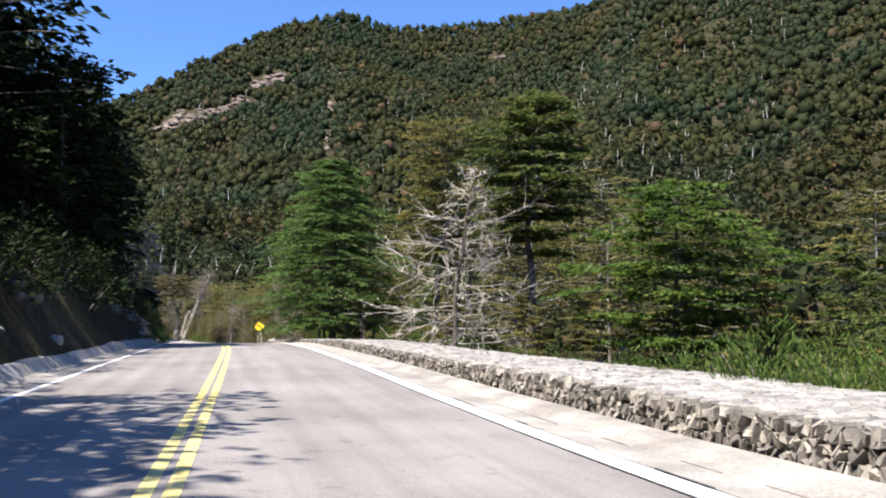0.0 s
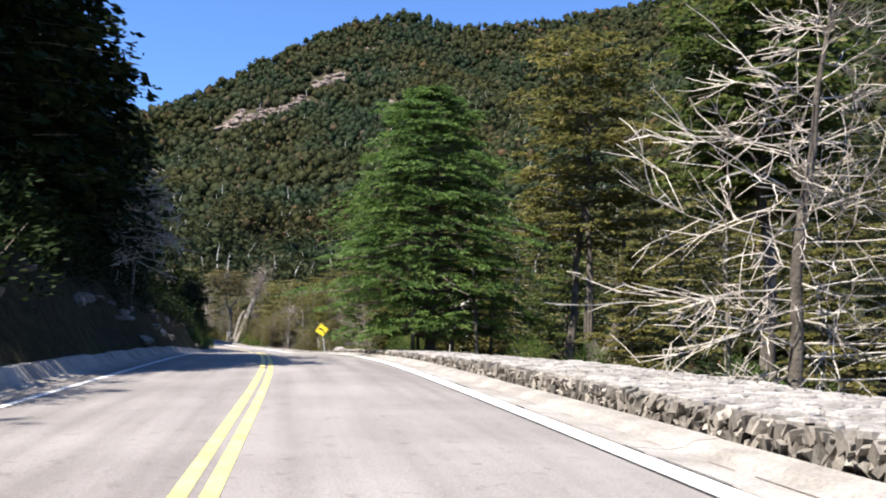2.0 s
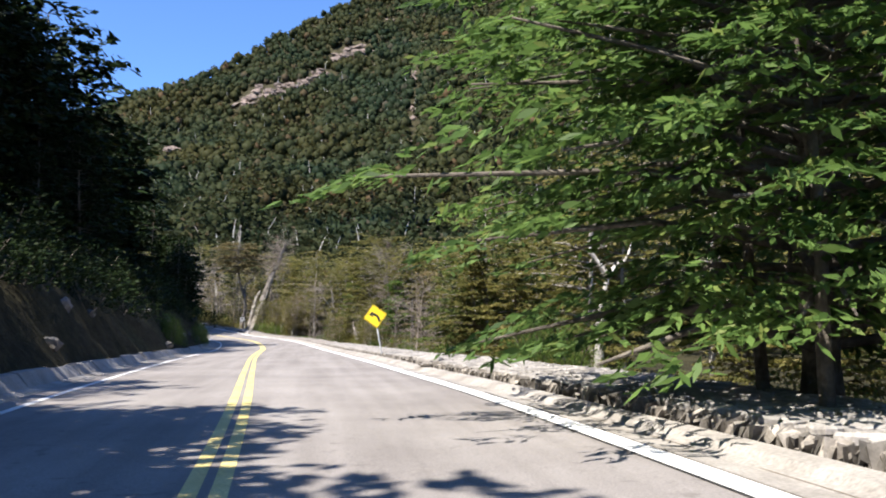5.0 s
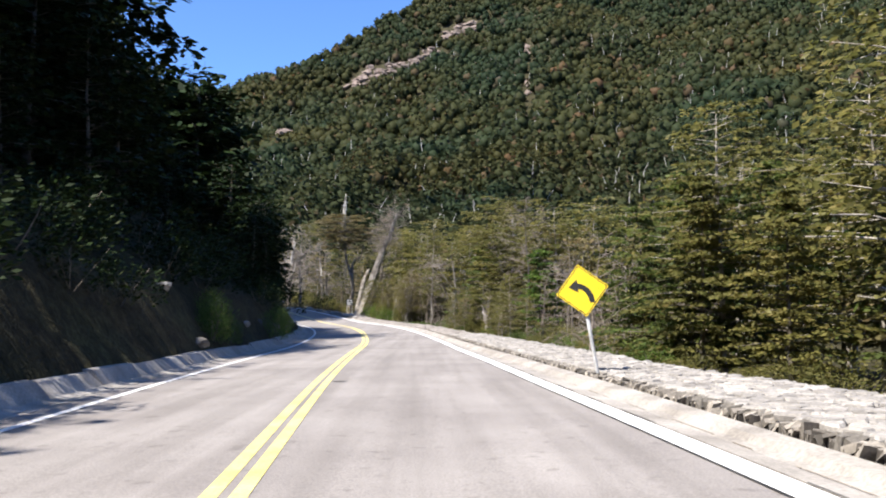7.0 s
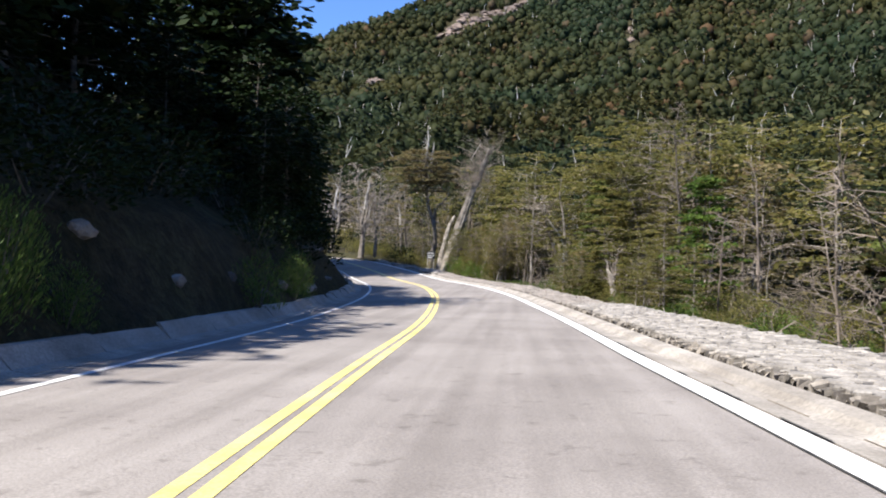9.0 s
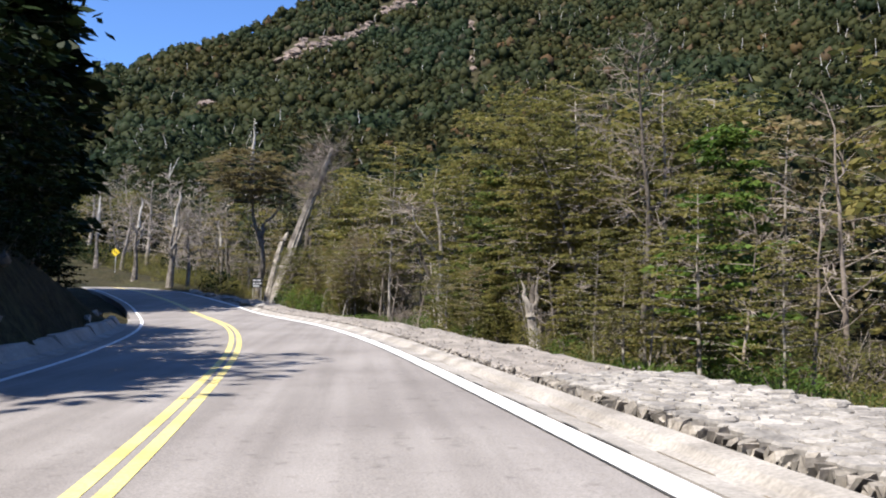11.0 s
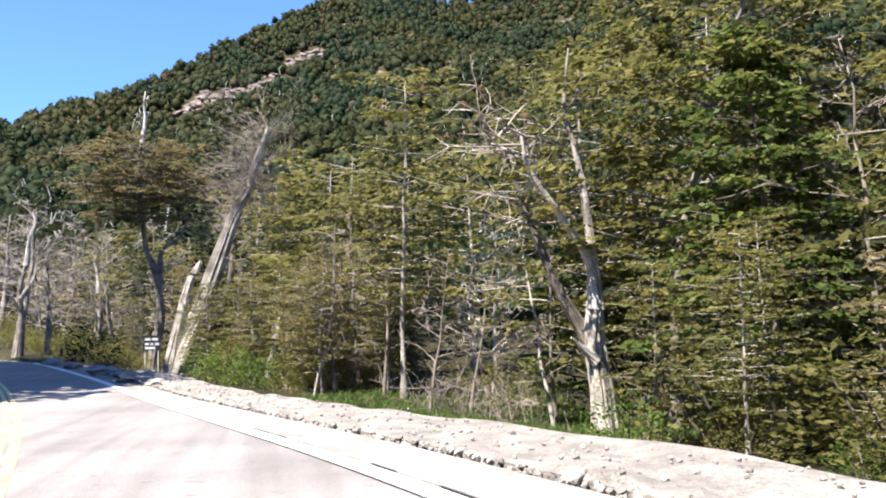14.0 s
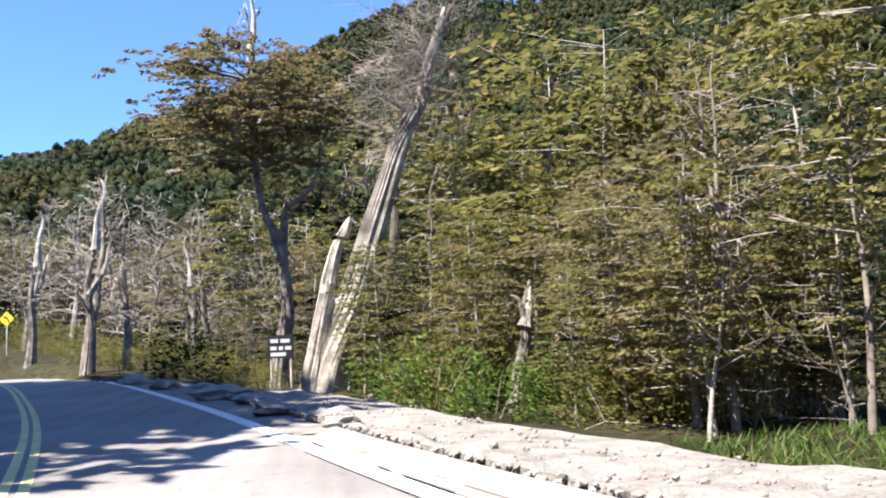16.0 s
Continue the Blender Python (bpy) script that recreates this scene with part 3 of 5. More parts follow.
# ---- single trees that stand out ----
big = tree_meshes(31, 12.6, 4.7, 0.10, "dome", 310, 13, 0.105, LEAF_NEEDLE, BARK, 0.26, (0.2, 0.0), n_blade=20, layers=0, droop=0.16, tumble=0.6, wide_leaf=0.32, fan=4.0, sag=0.4, shell=0.4)
tree(big, spot(8.0, 56.2), "dense conical bright green evergreen tree", "evergreen_tree")
for i, (dx, dy) in enumerate(((-0.9, -1.2), (0.9, -0.4), (1.7, -1.6), (-0.2, 1.3), (2.6, 0.2))):
    s = thing("slender_tree", "slender dark tree under a spreading evergreen", "tree", spot(7.9 + dx, 55.6 + dy), "slender trees under the evergreen")
    b = Build(130 + i)
    b.tube(wobble(b.rng, (0, 0, -0.3), (b.rng.normal(0, 0.3), b.rng.normal(0, 0.3), 4.2), 6, 0.05), np.linspace(0.10, 0.05, 6), 7)
    part("trunk", b.mesh("trunk", BARK, True), s)
layered = tree_meshes(32, 17.0, 3.7, 0.40, "flat", 100, 15, 0.13, LEAF_B, BARK, 0.26, n_blade=13, bare=0.15, crook=0.02, layers=9)
dark_layered = tree_meshes(35, 15.5, 3.5, 0.40, "round", 110, 15, 0.14, LEAF_E, BARK, 0.30, n_blade=13, bare=0.05, crook=0.02, layers=9)
tree(layered, spot(15.3, 59.8), "tall layered olive green tree with bare trunk", "beech_tree")
tree(dark_layered, spot(17.5, 45.4, 130), "tall layered dark green tree with spreading crown", "beech_tree")
forked = thing("forked_tree", "stout old tree forked low with ragged broken limbs", "tree", spot(16.4, 58.6))
for name, pts, thick in (("trunk", [(-0.1, 0, -0.6), (0.0, 0, 0.7), (0.1, 0, 1.6)], 0.42), ("fork", [(-0.15, 0, 1.3), (-0.5, 0, 2.6), (-0.45, 0, 5.2), (-0.6, 0.1, 8.4)], 0.24), ("fork", [(0.2, 0, 1.3), (0.8, 0, 2.7), (1.15, 0, 4.1), (1.3, 0.2, 7.4)], 0.22), ("broken_limb", [(1.1, -0.1, 3.9), (0.95, -0.3, 4.7), (1.2, -0.4, 5.2)], 0.13)):
    stem, _ = leaning_trunk(len(name) + 40, pts, thick, 7, 10)
    part(name, stem.mesh(name, BARK if name == "fork" else FURROWED, False), forked)
rounded = tree_meshes(36, 8.6, 4.1, 0.12, "round", 120, 12, 0.12, LEAF_A, BARK, 0.2, n_blade=15, layers=8, shell=0.35)
tree(rounded, spot(19.6, 33.0, 60), "dense rounded fresh green tree behind the wall", "broadleaf_tree")

dead = bare_meshes(41, 7.2, 2.45, 60, BARK, 0.12, (0.3, 0), 0.08, 7, 0.6, 0.0095, DEAD_TWIG, 3, 0.12, 0.17)
bare_tree(dead, spot(9.4, 30.4), "leafless dead tree with pale tangled branches")
fresh = tree_meshes(17, 6.2, 2.1, 0.05, "broad", 70, 9, 0.11, LEAF_A, BARK, 0.10)
tree(fresh, spot(9.4, 125.2), "small fresh green tree at the wood's edge", "young_tree", "")
low_dead = bare_meshes(43, 3.6, 1.5, 20, THICKET, 0.045, (0.5, 0.1), 0.05, 4, 0.1, 0.009)
bare_tree(low_dead, spot(9.0, 123.6), "small leafless dead sapling at the wood's edge", "dead_sapling")
bare_tree(low_dead, spot(11.6, 127.5, 80, 1.5), "leafless grey dead sapling among trees", "dead_sapling")
pale_shrub = bare_meshes(44, 4.2, 1.3, 30, DEAD_TWIG, 0.05, (0.2, 0), 0.03, 5, -0.2, 0.010)
bare_tree(pale_shrub, spot(5.6, 160.5, 0, 1.45), "bleached leafless shrub standing in green grass", "dead_shrub")
bare_tree(low_dead, spot(6.6, 131.4, 200, 0.8), "small leafless dead sapling at the wood's edge", "dead_sapling")

# pale fat trunks at the wood's edge with leafy limbs above
stout = tree_meshes(33, 12.0, 3.8, 0.20, "flat", 110, 16, 0.11, LEAF_B, FURROWED, 0.15, (0.4, 0.3), n_blade=14, bare=0.42, crook=0.03, layers=9)
tree(stout, spot(6.5, 148.4, 40), "leafy old tree with layered olive green crown", "old_beech")
tree(stout, spot(8.6, 136.0, 200, 0.72), "leafy old tree with layered olive green crown", "old_beech")
old = thing("old_tree", "half-dead old tree with pale stout trunk and bare limbs", "tree", spot(4.55, 147.6))
for name, pts, thick, bark in (("trunk", [(0.1, 0, -0.6), (0.05, 0, 0.8), (-0.05, 0, 1.9), (0.0, 0, 2.7)], 0.22, PALE_TRUNK), ("dark_stem", [(-0.1, 0.2, 1.9), (-0.7, 0.3, 3.0), (-1.2, 0.4, 4.4), (-1.7, 0.5, 6.0)], 0.11, BARK),
                               ("pale_limb", [(0.0, 0, 2.5), (-0.1, 0, 3.5), (-0.7, -0.1, 4.4), (-1.35, -0.2, 5.3), (-1.5, -0.2, 6.1)], 0.10, PALE_BARK), ("leader", [(0.05, 0, 2.5), (-0.1, 0, 4.5), (-0.25, 0.1, 5.8), (-0.45, 0.1, 6.8), (-0.3, 0.1, 8.0)], 0.075, GREY_BARK), ("broken_limb", [(-0.1, -0.1, 1.5), (-0.4, -0.2, 1.75), (-0.65, -0.3, 1.95)], 0.09, PALE_BARK)):
    stem, _ = leaning_trunk(len(name) + 30, pts, thick, 7, 12, 0.45 if name == "trunk" else 0.9)
    part(name, stem.mesh(name, bark, False), old)
tips = Build(57)
for k in range(34):
    a0 = np.array([(-1.7, 0.5, 6.0), (-1.5, -0.2, 6.0), (-1.2, 0.4, 4.6)][k % 3]) + tips.rng.normal(0, 0.15, 3)
    d = tips.rng.normal(0, 1, 3) * (1, 1, 0.45) + (-0.25, 0, 0.1)
    l1 = tips.rng.uniform(0.6, 1.7)
    p = wobble(tips.rng, a0, a0 + d / np.linalg.norm(d) * l1, 5, 0.08)
    tips.tube(p, np.linspace(0.03, 0.009, 5), 4)
    for _ in range(6):
        j = tips.rng.integers(1, 5)
        d2 = d + tips.rng.normal(0, 0.9, 3)
        tips.tube(wobble(tips.rng, p[j], p[j] + d2 / np.linalg.norm(d2) * tips.rng.uniform(0.25, 0.7), 3, 0.05), np.linspace(0.011, 0.006, 3), 3)
part("branchwork", tips.mesh("branchwork", TWIG), old, "bare grey twigs at the limb ends", "stuff")
pole_tree = tree_meshes(37, 11.0, 2.3, 0.30, "tall", 56, 11, 0.105, LEAF_B, GREY_BARK, 0.11, n_blade=11, bare=0.45, layers=8)
tree(pole_tree, spot(2.5, 159.9, 10), "slender straight tree with sparse olive sprays", "slender_tree", "")
tree(pole_tree, spot(9.8, 152.5, 100, 1.05), "slender straight tree with sparse olive sprays", "slender_tree", "")
crooked = thing("crooked_tree", "short forked pale trunk at the wood's edge", "tree", spot(6.45, 134.6, 0, 0.62))
for name, pts, thick, bark, taper in (("trunk", [(0.22, 0, -0.5), (0.1, 0, 0.7), (-0.08, 0, 1.7), (-0.16, 0.02, 2.6)], 0.27, PALE_TRUNK, 0.5),
                                      ("fork", [(-0.12, 0, 1.9), (-0.3, 0, 2.6), (-0.5, 0.02, 3.0), (-0.46, 0.03, 3.4), (-0.66, 0.05, 3.9)], 0.16, PALE_TRUNK, 0.95),
                                      ("fork", [(-0.1, 0.02, 1.9), (0.08, 0.02, 2.4), (0.26, 0, 2.75), (0.2, 0, 3.3), (0.32, 0.08, 4.2)], 0.16, FURROWED, 0.9),
                                      ("dead_stub", [(-0.05, 0.15, 2.2), (0.0, 0.22, 2.9), (0.1, 0.25, 3.7)], 0.2, BARK, 0.6)):
    stem, _ = leaning_trunk(len(name) + 90, pts, thick, 7, 13, taper)
    part(name, stem.mesh(name, bark, False), crooked)
tall_bare = bare_meshes(45, 10.5, 1.9, 46, BARK, 0.10, (0.2, 0), 0.4, 5, 0.1, 0.009, THICKET, 4, 0.08, 0.16)
bare_tree(low_dead, spot(8.6, 104.0, 30, 1.45), "pale leafless saplings behind the stone wall", "dead_sapling")
bare_tree(tall_bare, spot(9.0, 130.6), "tall half-dead tree with bare upper branches", "dead_tree")
bare_tree(tall_bare, spot(12.0, 146.0, 90, 1.1), "tall half-dead tree with bare upper branches", "dead_tree")


def leaning_tree(m):
    ob = thing("leaning_tree", "old weathered tree with two leaning grooved trunks", "tree", m)
    short, _ = leaning_trunk(51, [(-0.05, -0.1, -0.6), (0.2, -0.15, 1.1), (0.6, -0.2, 3.1), (1.0, -0.2, 4.6), (1.35, -0.2, 5.3), (1.5, -0.22, 5.6)], 0.32, 11, 26, 0.85)
    part("short_trunk", short.mesh("short_trunk", PALE_TRUNK, False), ob, "bleached broken leaning trunk")
    tall, path = leaning_trunk(52, [(0.5, -0.05, -0.6), (1.1, -0.1, 2.0), (1.95, -0.3, 4.4), (2.65, -0.55, 6.4), (3.3, -0.75, 8.2), (3.95, -0.9, 9.4), (4.25, -1.0, 10.6), (4.9, -1.2, 12.4)], 0.44, 13, 30, 0.85)
    part("trunk", tall.mesh("trunk", GREY_BARK, False), ob)
    dark, _ = leaning_trunk(54, [(0.9, 0.9, -0.6), (1.9, 0.9, 2.0), (2.8, 0.9, 4.2), (3.1, 0.9, 6.6)], 0.26)
    part("stem", dark.mesh("stem", BARK, False), ob, "dark thinner leaning stem")
    twigs = Build(53)
    r = twigs.rng
    for k in range(92):
        i = r.uniform(16.0, 28.99)
        a0 = path[int(i)] * (1 - i % 1) + path[int(i) + 1] * (i % 1)
        d = r.normal(0, 1, 3) * (1.1, 1, 0.6) + (-0.45, 0.3, 0.5)
        l1 = r.uniform(1.2, 3.1)
        p = wobble(r, a0, a0 + d / np.linalg.norm(d) * l1, 6, 0.3)[:5]
        twigs.tube(p, np.linspace(0.022, 0.007, 5), 4)
        for _ in range(16):
            j = r.integers(1, 5)
            d2 = d + r.normal(0, 0.9, 3)
            l2 = r.uniform(0.4, 1.3)
            twigs.tube(wobble(r, p[j], p[j] + d2 / np.linalg.norm(d2) * l2, 4, 0.12), np.linspace(0.009, 0.005, 4), 3)
    part("branchwork", twigs.mesh("branchwork", THICKET), ob, "fine brownish leafless branches", "stuff")
    return ob


leaning_tree(spot(-6.55, 177.8))
# shade behind the trunk comes from this tree's darkened leaf colour
tree(KINDS[3], spot(-4.3, 180.2, 20, 0.55), "shade-darkened tree behind an old leaning trunk", "tree", "")
snag = thing("dead_tree", "bleached white forked dead trunk", "tree", spot(13.9, 82.6, 0, 1.3))
for name, pts, thick in (("trunk", [(-0.1, 0, -0.5), (-0.05, 0, 1.1), (0.0, 0, 2.3), (0.3, 0, 3.5)], 0.14), ("fork", [(0.28, 0, 3.4), (-0.1, 0, 3.9), (-0.32, 0, 4.3), (-0.3, 0, 4.9)], 0.085), ("fork", [(0.28, 0, 3.4), (0.6, 0, 3.8), (0.85, 0, 3.95), (1.2, 0.2, 4.6)], 0.075)):
    stem, _ = leaning_trunk(len(name) + 60, pts, thick, 5)
    part(name, stem.mesh(name, PALE_BARK, True), snag)

umbrella = tree_meshes(34, 12.0, 3.9, 0.67, "flat", 96, 20, 0.08, LEAF_D, FURROWED, 0.25, (-1.0, 0), n_blade=20, bare=0.3, crook=0.02, droop=0.08, layers=4, sag=0.15, shell=0.3)
flat_tree = thing("umbrella_tree", "tall tree with flat brownish olive crown and forked bare stem", "tree", spot(-7.6, 181.2))
for name, pts, thick, taper in (("trunk", [(-0.2, 0, -0.6), (-0.05, 0, 1.2), (0.22, 0, 2.8), (0.12, 0, 4.4), (0.0, 0, 5.6)], 0.25, 0.5),
                                ("fork", [(0.1, 0, 4.7), (-0.18, 0, 5.6), (-0.5, 0, 6.3), (-0.72, 0, 7.5), (-0.78, 0, 8.9), (-0.95, 0, 11.2)], 0.17, 0.7),
                                ("fork", [(0.05, 0, 4.8), (0.16, 0, 5.7), (0.3, 0.05, 6.5), (0.95, 0.1, 7.0), (1.45, 0.15, 7.8), (1.6, 0.2, 9.0)], 0.14, 0.8)):
    stem, _ = leaning_trunk(len(name) + 33, pts, thick, 7, 20, taper)
    part(name, stem.mesh(name, FURROWED, False), flat_tree)
part("limbwork", umbrella[1], flat_tree, "", "stuff")
part("crown", umbrella[2], flat_tree)
# its dead bleached leader rises out of the crown
snag_top = bare_meshes(46, 5.0, 1.2, 9, PALE_BARK, 0.22, (0.1, 0), 0.2, 3, 0, 0.022, None, 3, 0.12)
leader = thing("dead_treetop", "bleached dead leader rising above a tree crown", "dead tree", pose(-8.5, 181.2, float(height_at(-7.6, 181.2)) + 10.3))
part("trunk", snag_top[0], leader)
part("branchwork", snag_top[1], leader, "", "stuff")
broken = thing("broken_tree", "short broken weathered trunk in the undergrowth", "tree", spot(-1.5, 168.1, 0, 0.95))
for name, pts, thick, bark in (("trunk", [(-0.3, 0, -0.5), (-0.22, 0, 0.8), (0.0, 0, 1.7), (0.05, 0.05, 2.5), (0.22, 0.05, 3.1)], 0.16, FURROWED), ("splinter", [(0.0, 0, 2.0), (0.16, 0, 2.6), (0.2, 0, 2.95)], 0.10, PALE_TRUNK), ("broken_limb", [(0.05, 0, 2.1), (-0.12, -0.1, 2.6), (-0.32, -0.1, 2.75)], 0.07, FURROWED)):
    stem, _ = leaning_trunk(len(name) + 70, pts, thick, 7, 11, 0.9)
    part(name, stem.mesh(name, bark, False), broken)

# bleached crooked snags beyond the leaning tree
for k, (x, y, turn, size) in enumerate(((-17.0, 191.6, 0, 1.0), (-22.5, 201.0, 40, 0.95), (-12.6, 194.5, 150, 0.75), (-30.0, 214.0, 80, 1.0))):
    ob = thing("dead_snag", "crooked dead snag with bleached broken top", "tree", spot(x, y, turn, size), "bleached snags at the bend")
    for name, pts, thick, bark in (("trunk", [(0.0, 0, -0.5), (0.15, 0, 2.0), (0.0, 0, 4.2), (0.35, 0, 6.0)], 0.22, FURROWED), ("bleached_top", [(0.33, 0, 5.7), (0.45, 0, 7.4), (0.75, 0.1, 8.5), (0.55, 0.1, 9.1)], 0.12, PALE_BARK), ("limb", [(0.05, 0, 3.6), (0.7, 0.1, 4.8), (1.0, 0.2, 6.2), (1.7, 0.3, 7.4)], 0.11, GREY_BARK), ("limb", [(0.2, 0, 5.2), (-0.5, -0.1, 6.0), (-0.6, -0.2, 7.0)], 0.075, GREY_BARK)):
        stem, _ = leaning_trunk(len(name) + 20 + k, pts, thick, 7, 12)
        part(name, stem.mesh(name, bark, False), ob)

# grey dead wood where the road bends away
grey_a = bare_meshes(61, 9.0, 2.3, 34, FURROWED, 0.24, (0.5, 0), 0.25, 4, 0.0, 0.014, TWIG, 3, 0.1)
grey_b = bare_meshes(62, 8.0, 2.2, 34, FURROWED, 0.12, (-0.4, 0), 0.15, 4, 0.0, 0.014, TWIG)
for x, y, k, s in ((-17.2, 191.9, 0, 1.05), (-15.6, 193.0, 0, 0.85), (-27.3, 215, 0, 1.0), (-20.2, 213, 1, 1.5), (-17.0, 205, 1, 1.1), (-14.0, 203, 1, 1.2), (-26, 222, 0, 1.2), (-12.0, 196, 0, 0.9), (-30.5, 226, 1, 1.3),
                   (-19.0, 220, 1, 1.4), (-10.0, 207, 1, 1.3), (-36, 232, 0, 1.1), (-3.5, 184, 1, 1.2), (-33, 240, 1, 1.6)):
    bare_tree(grey_a if k == 0 else grey_b, spot(x, y, x * 37 % 360, s), "grey leafless tree with fine dead twigs", "bare_tree", "bare grey trees at the bend")

thin = [bare_meshes(63, 5.6, 1.5, 16, GREY_BARK, 0.055, (0.9, 0.2), 0.15, 3, 0.1, 0.011, THICKET, 3, 0.13), bare_meshes(64, 4.4, 1.5, 18, THICKET, 0.05, (-0.8, 0.3), 0.08, 3, 0.2, 0.010, None, 3, 0.13), bare_meshes(65, 6.4, 1.5, 17, THICKET, 0.07, (0.8, -0.3), 0.25, 3, 0.0, 0.012, None, 3, 0.12)]
for i in range(40):
    y = 108 + i * 2.2 + rng.uniform(-0.8, 0.8)
    p = on_road(min(y, 196), rng.uniform(9.6, 13.5))
    if clear(p[0], p[1], 2.0):
        bare_tree(thin[(i * 7 // 3) % 3], spot(p[0], p[1], rng.uniform(0, 360), rng.uniform(0.6, 1.1)), ("crooked thin dead sapling", "small twiggy dead sapling", "slender grey dead stem")[(i * 7 // 3) % 3] + " among the valley trees", "dead_sapling", "dead saplings in the wood")
# tangles of bare twigs between the trunks
tangle = []
for k in range(2):
    g = Build(140 + k)
    r = g.rng
    for _ in range(24):
        a0 = np.array((r.normal(0, 0.5), r.normal(0, 0.5), -0.1))
        d = r.normal(0, 0.6, 3) + (0, 0, 1.0)
        l1 = r.uniform(0.8, 2.0)
        p = wobble(r, a0, a0 + d / np.linalg.norm(d) * l1, 5, 0.09)
        g.tube(p, np.linspace(0.012, 0.005, 5), 3)
        for _ in range(5):
            q = r.integers(1, 5)
            d2 = d + r.normal(0, 0.9, 3)
            g.tube(wobble(r, p[q], p[q] + d2 / np.linalg.norm(d2) * r.uniform(0.3, 0.8), 3, 0.05), np.linspace(0.007, 0.004, 3), 3)
    tangle.append(g.mesh("branchwork", THICKET))
for i in range(26):
    y = 114 + i * 2.9 + rng.uniform(-0.6, 0.6)
    p = on_road(min(y, 194), rng.uniform(10.0, 13.0))
    if clear(p[0], p[1], 1.5):
        ob = thing("bare_shrub", "leafless tangle of thin brown twigs under trees", "shrub", spot(p[0], p[1], rng.uniform(0, 360), rng.uniform(0.7, 1.1)), "bare shrubs in the wood")
        part("branchwork", tangle[i % 2], ob, "", "stuff")
        part("stem", BUSH[0][1], ob)

# low leafy growth along the sunny edge of the wood
for i in range(44):
    y = 118 + i * 1.5 + rng.uniform(-0.5, 0.5)
    p = on_road(y, rng.uniform(8.6, 10.6))
    if clear(p[0], p[1], 2.2) and not 149 < y < 161 and not 130 < y < 136 and not 143 < y < 149:
        k = (1, 5, 4, 2, 5)[i % 5]
        tree(KINDS[k], spot(p[0], p[1], rng.uniform(0, 360), rng.uniform(0.22, 0.42)), ("", "slender olive green", "thin brownish", "", "small conical olive", "sparse olive green")[k] + " young tree at the wood's edge", "young_tree", "young trees at the wood's edge")
for i in range(16):
    y = 159 + i * 0.9
    p = on_road(y, rng.uniform(9.5, 13.5))
    if clear(p[0], p[1], 1.0):
        m = spot(p[0], p[1], rng.uniform(0, 360), rng.uniform(0.35, 0.6))
        if -7.4 < p[0] < -4.2:                           # the foot of the leaning tree stands free
            continue
        tree(KINDS[(5, 2)[i % 2]], m, ("sparse olive green", "thin brownish")[i % 2] + " young tree at the wood's edge", "young_tree", "young trees at the wood's edge")

# close growth where the berm ends
for i in range(22):
    f, d = (i * 0.618) % 1.0, 14.0 + (i * 0.382 * 11) % 11
    x, y = -5.7 + d * (0.38 + 0.15 * f), 148.1 + d * (0.925 - 0.07 * f)
    if not clear(x, y, 0.9):
        continue
    k = i % 4
    if k == 0:
        bare_tree(thin[i % 3], spot(x, y, 47 * i, rng.uniform(0.6, 0.9)), "crooked thin dead sapling among young trees", "dead_sapling", "dead saplings in the wood")
    else:
        tree(KINDS[(0, 5, 2, 1)[k]], spot(x, y, 73 * i, rng.uniform(0.26, 0.42)), ("", "sparse olive green", "thin brownish", "slender olive green")[k] + " young tree at the wood's edge", "young_tree", "young trees at the wood's edge")

# ---- wood on the valley side ----
RIGHT = [
    (15.0, 14, 0, 0.42), (17.5, 17, 4, 0.5), (21, 22, 0, 0.55), (23.5, 27, 0, 0.62), (24.5, 34, 4, 0.75), (26, 41, 1, 0.85), (14.2, 37, 4, 0.5), (19.5, 39.5, 1, 0.62), (23, 46, 1, 0.9), (27, 30, 1, 0.8), (21.5, 17.5, 0, 0.55), (25, 22, 4, 0.7), (13.4, 47, 4, 0.6), (20.5, 54, 1, 1.05), (12.6, 63.5, 4, 0.62),
    (22, 62, 1, 1.15), (26, 56, 1, 1.2), (18, 69, 0, 0.9), (14.5, 71, 4, 0.7), (23, 74, 1, 1.1), (12.6, 92.5, 4, 0.8), (16.3, 91.5, 1, 1.35), (19.5, 95.5, 1, 1.2), (18, 81, 1, 0.9), (14.2, 99.5, 0, 0.85), (30, 52, 0, 1.1), (15.6, 86.5, 4, 0.62),
]
for x, y, k, s in RIGHT:
    tree(KINDS[k], spot(x, y, rng.uniform(0, 360), s), "leafy green tree behind the stone wall")
for i in range(70):
    y = rng.uniform(95, 196)
    row = i % 3
    x = float(centre(y)) + 12.4 + row * 4.2 + rng.uniform(-1.2, 1.2) + 2.0 * (146 < y < 166)
    if not clear(x, y):
        continue
    if -9 < x < -1.5 and 168 < y < 186:
        continue
    if row == 0:
        k = int(rng.choice([0, 0, 1, 4, 5, 4])) if y < 122 else int(rng.choice([1, 0, 0, 5, 4, 0, 2])) if y < 158 else int(rng.choice([2, 5, 5, 1]))
    else:
        k = int(rng.choice([0, 1, 1, 2])) if y < 118 else int(rng.choice([1, 2, 1, 2]))
    tree(KINDS[k] if row == 0 else BACK[k], spot(x, y, rng.uniform(0, 360), rng.uniform(0.62, 0.92) + 0.1 * row), "layered olive green tree in the valley wood" if k != 2 else "thin brownish tree in the valley wood")

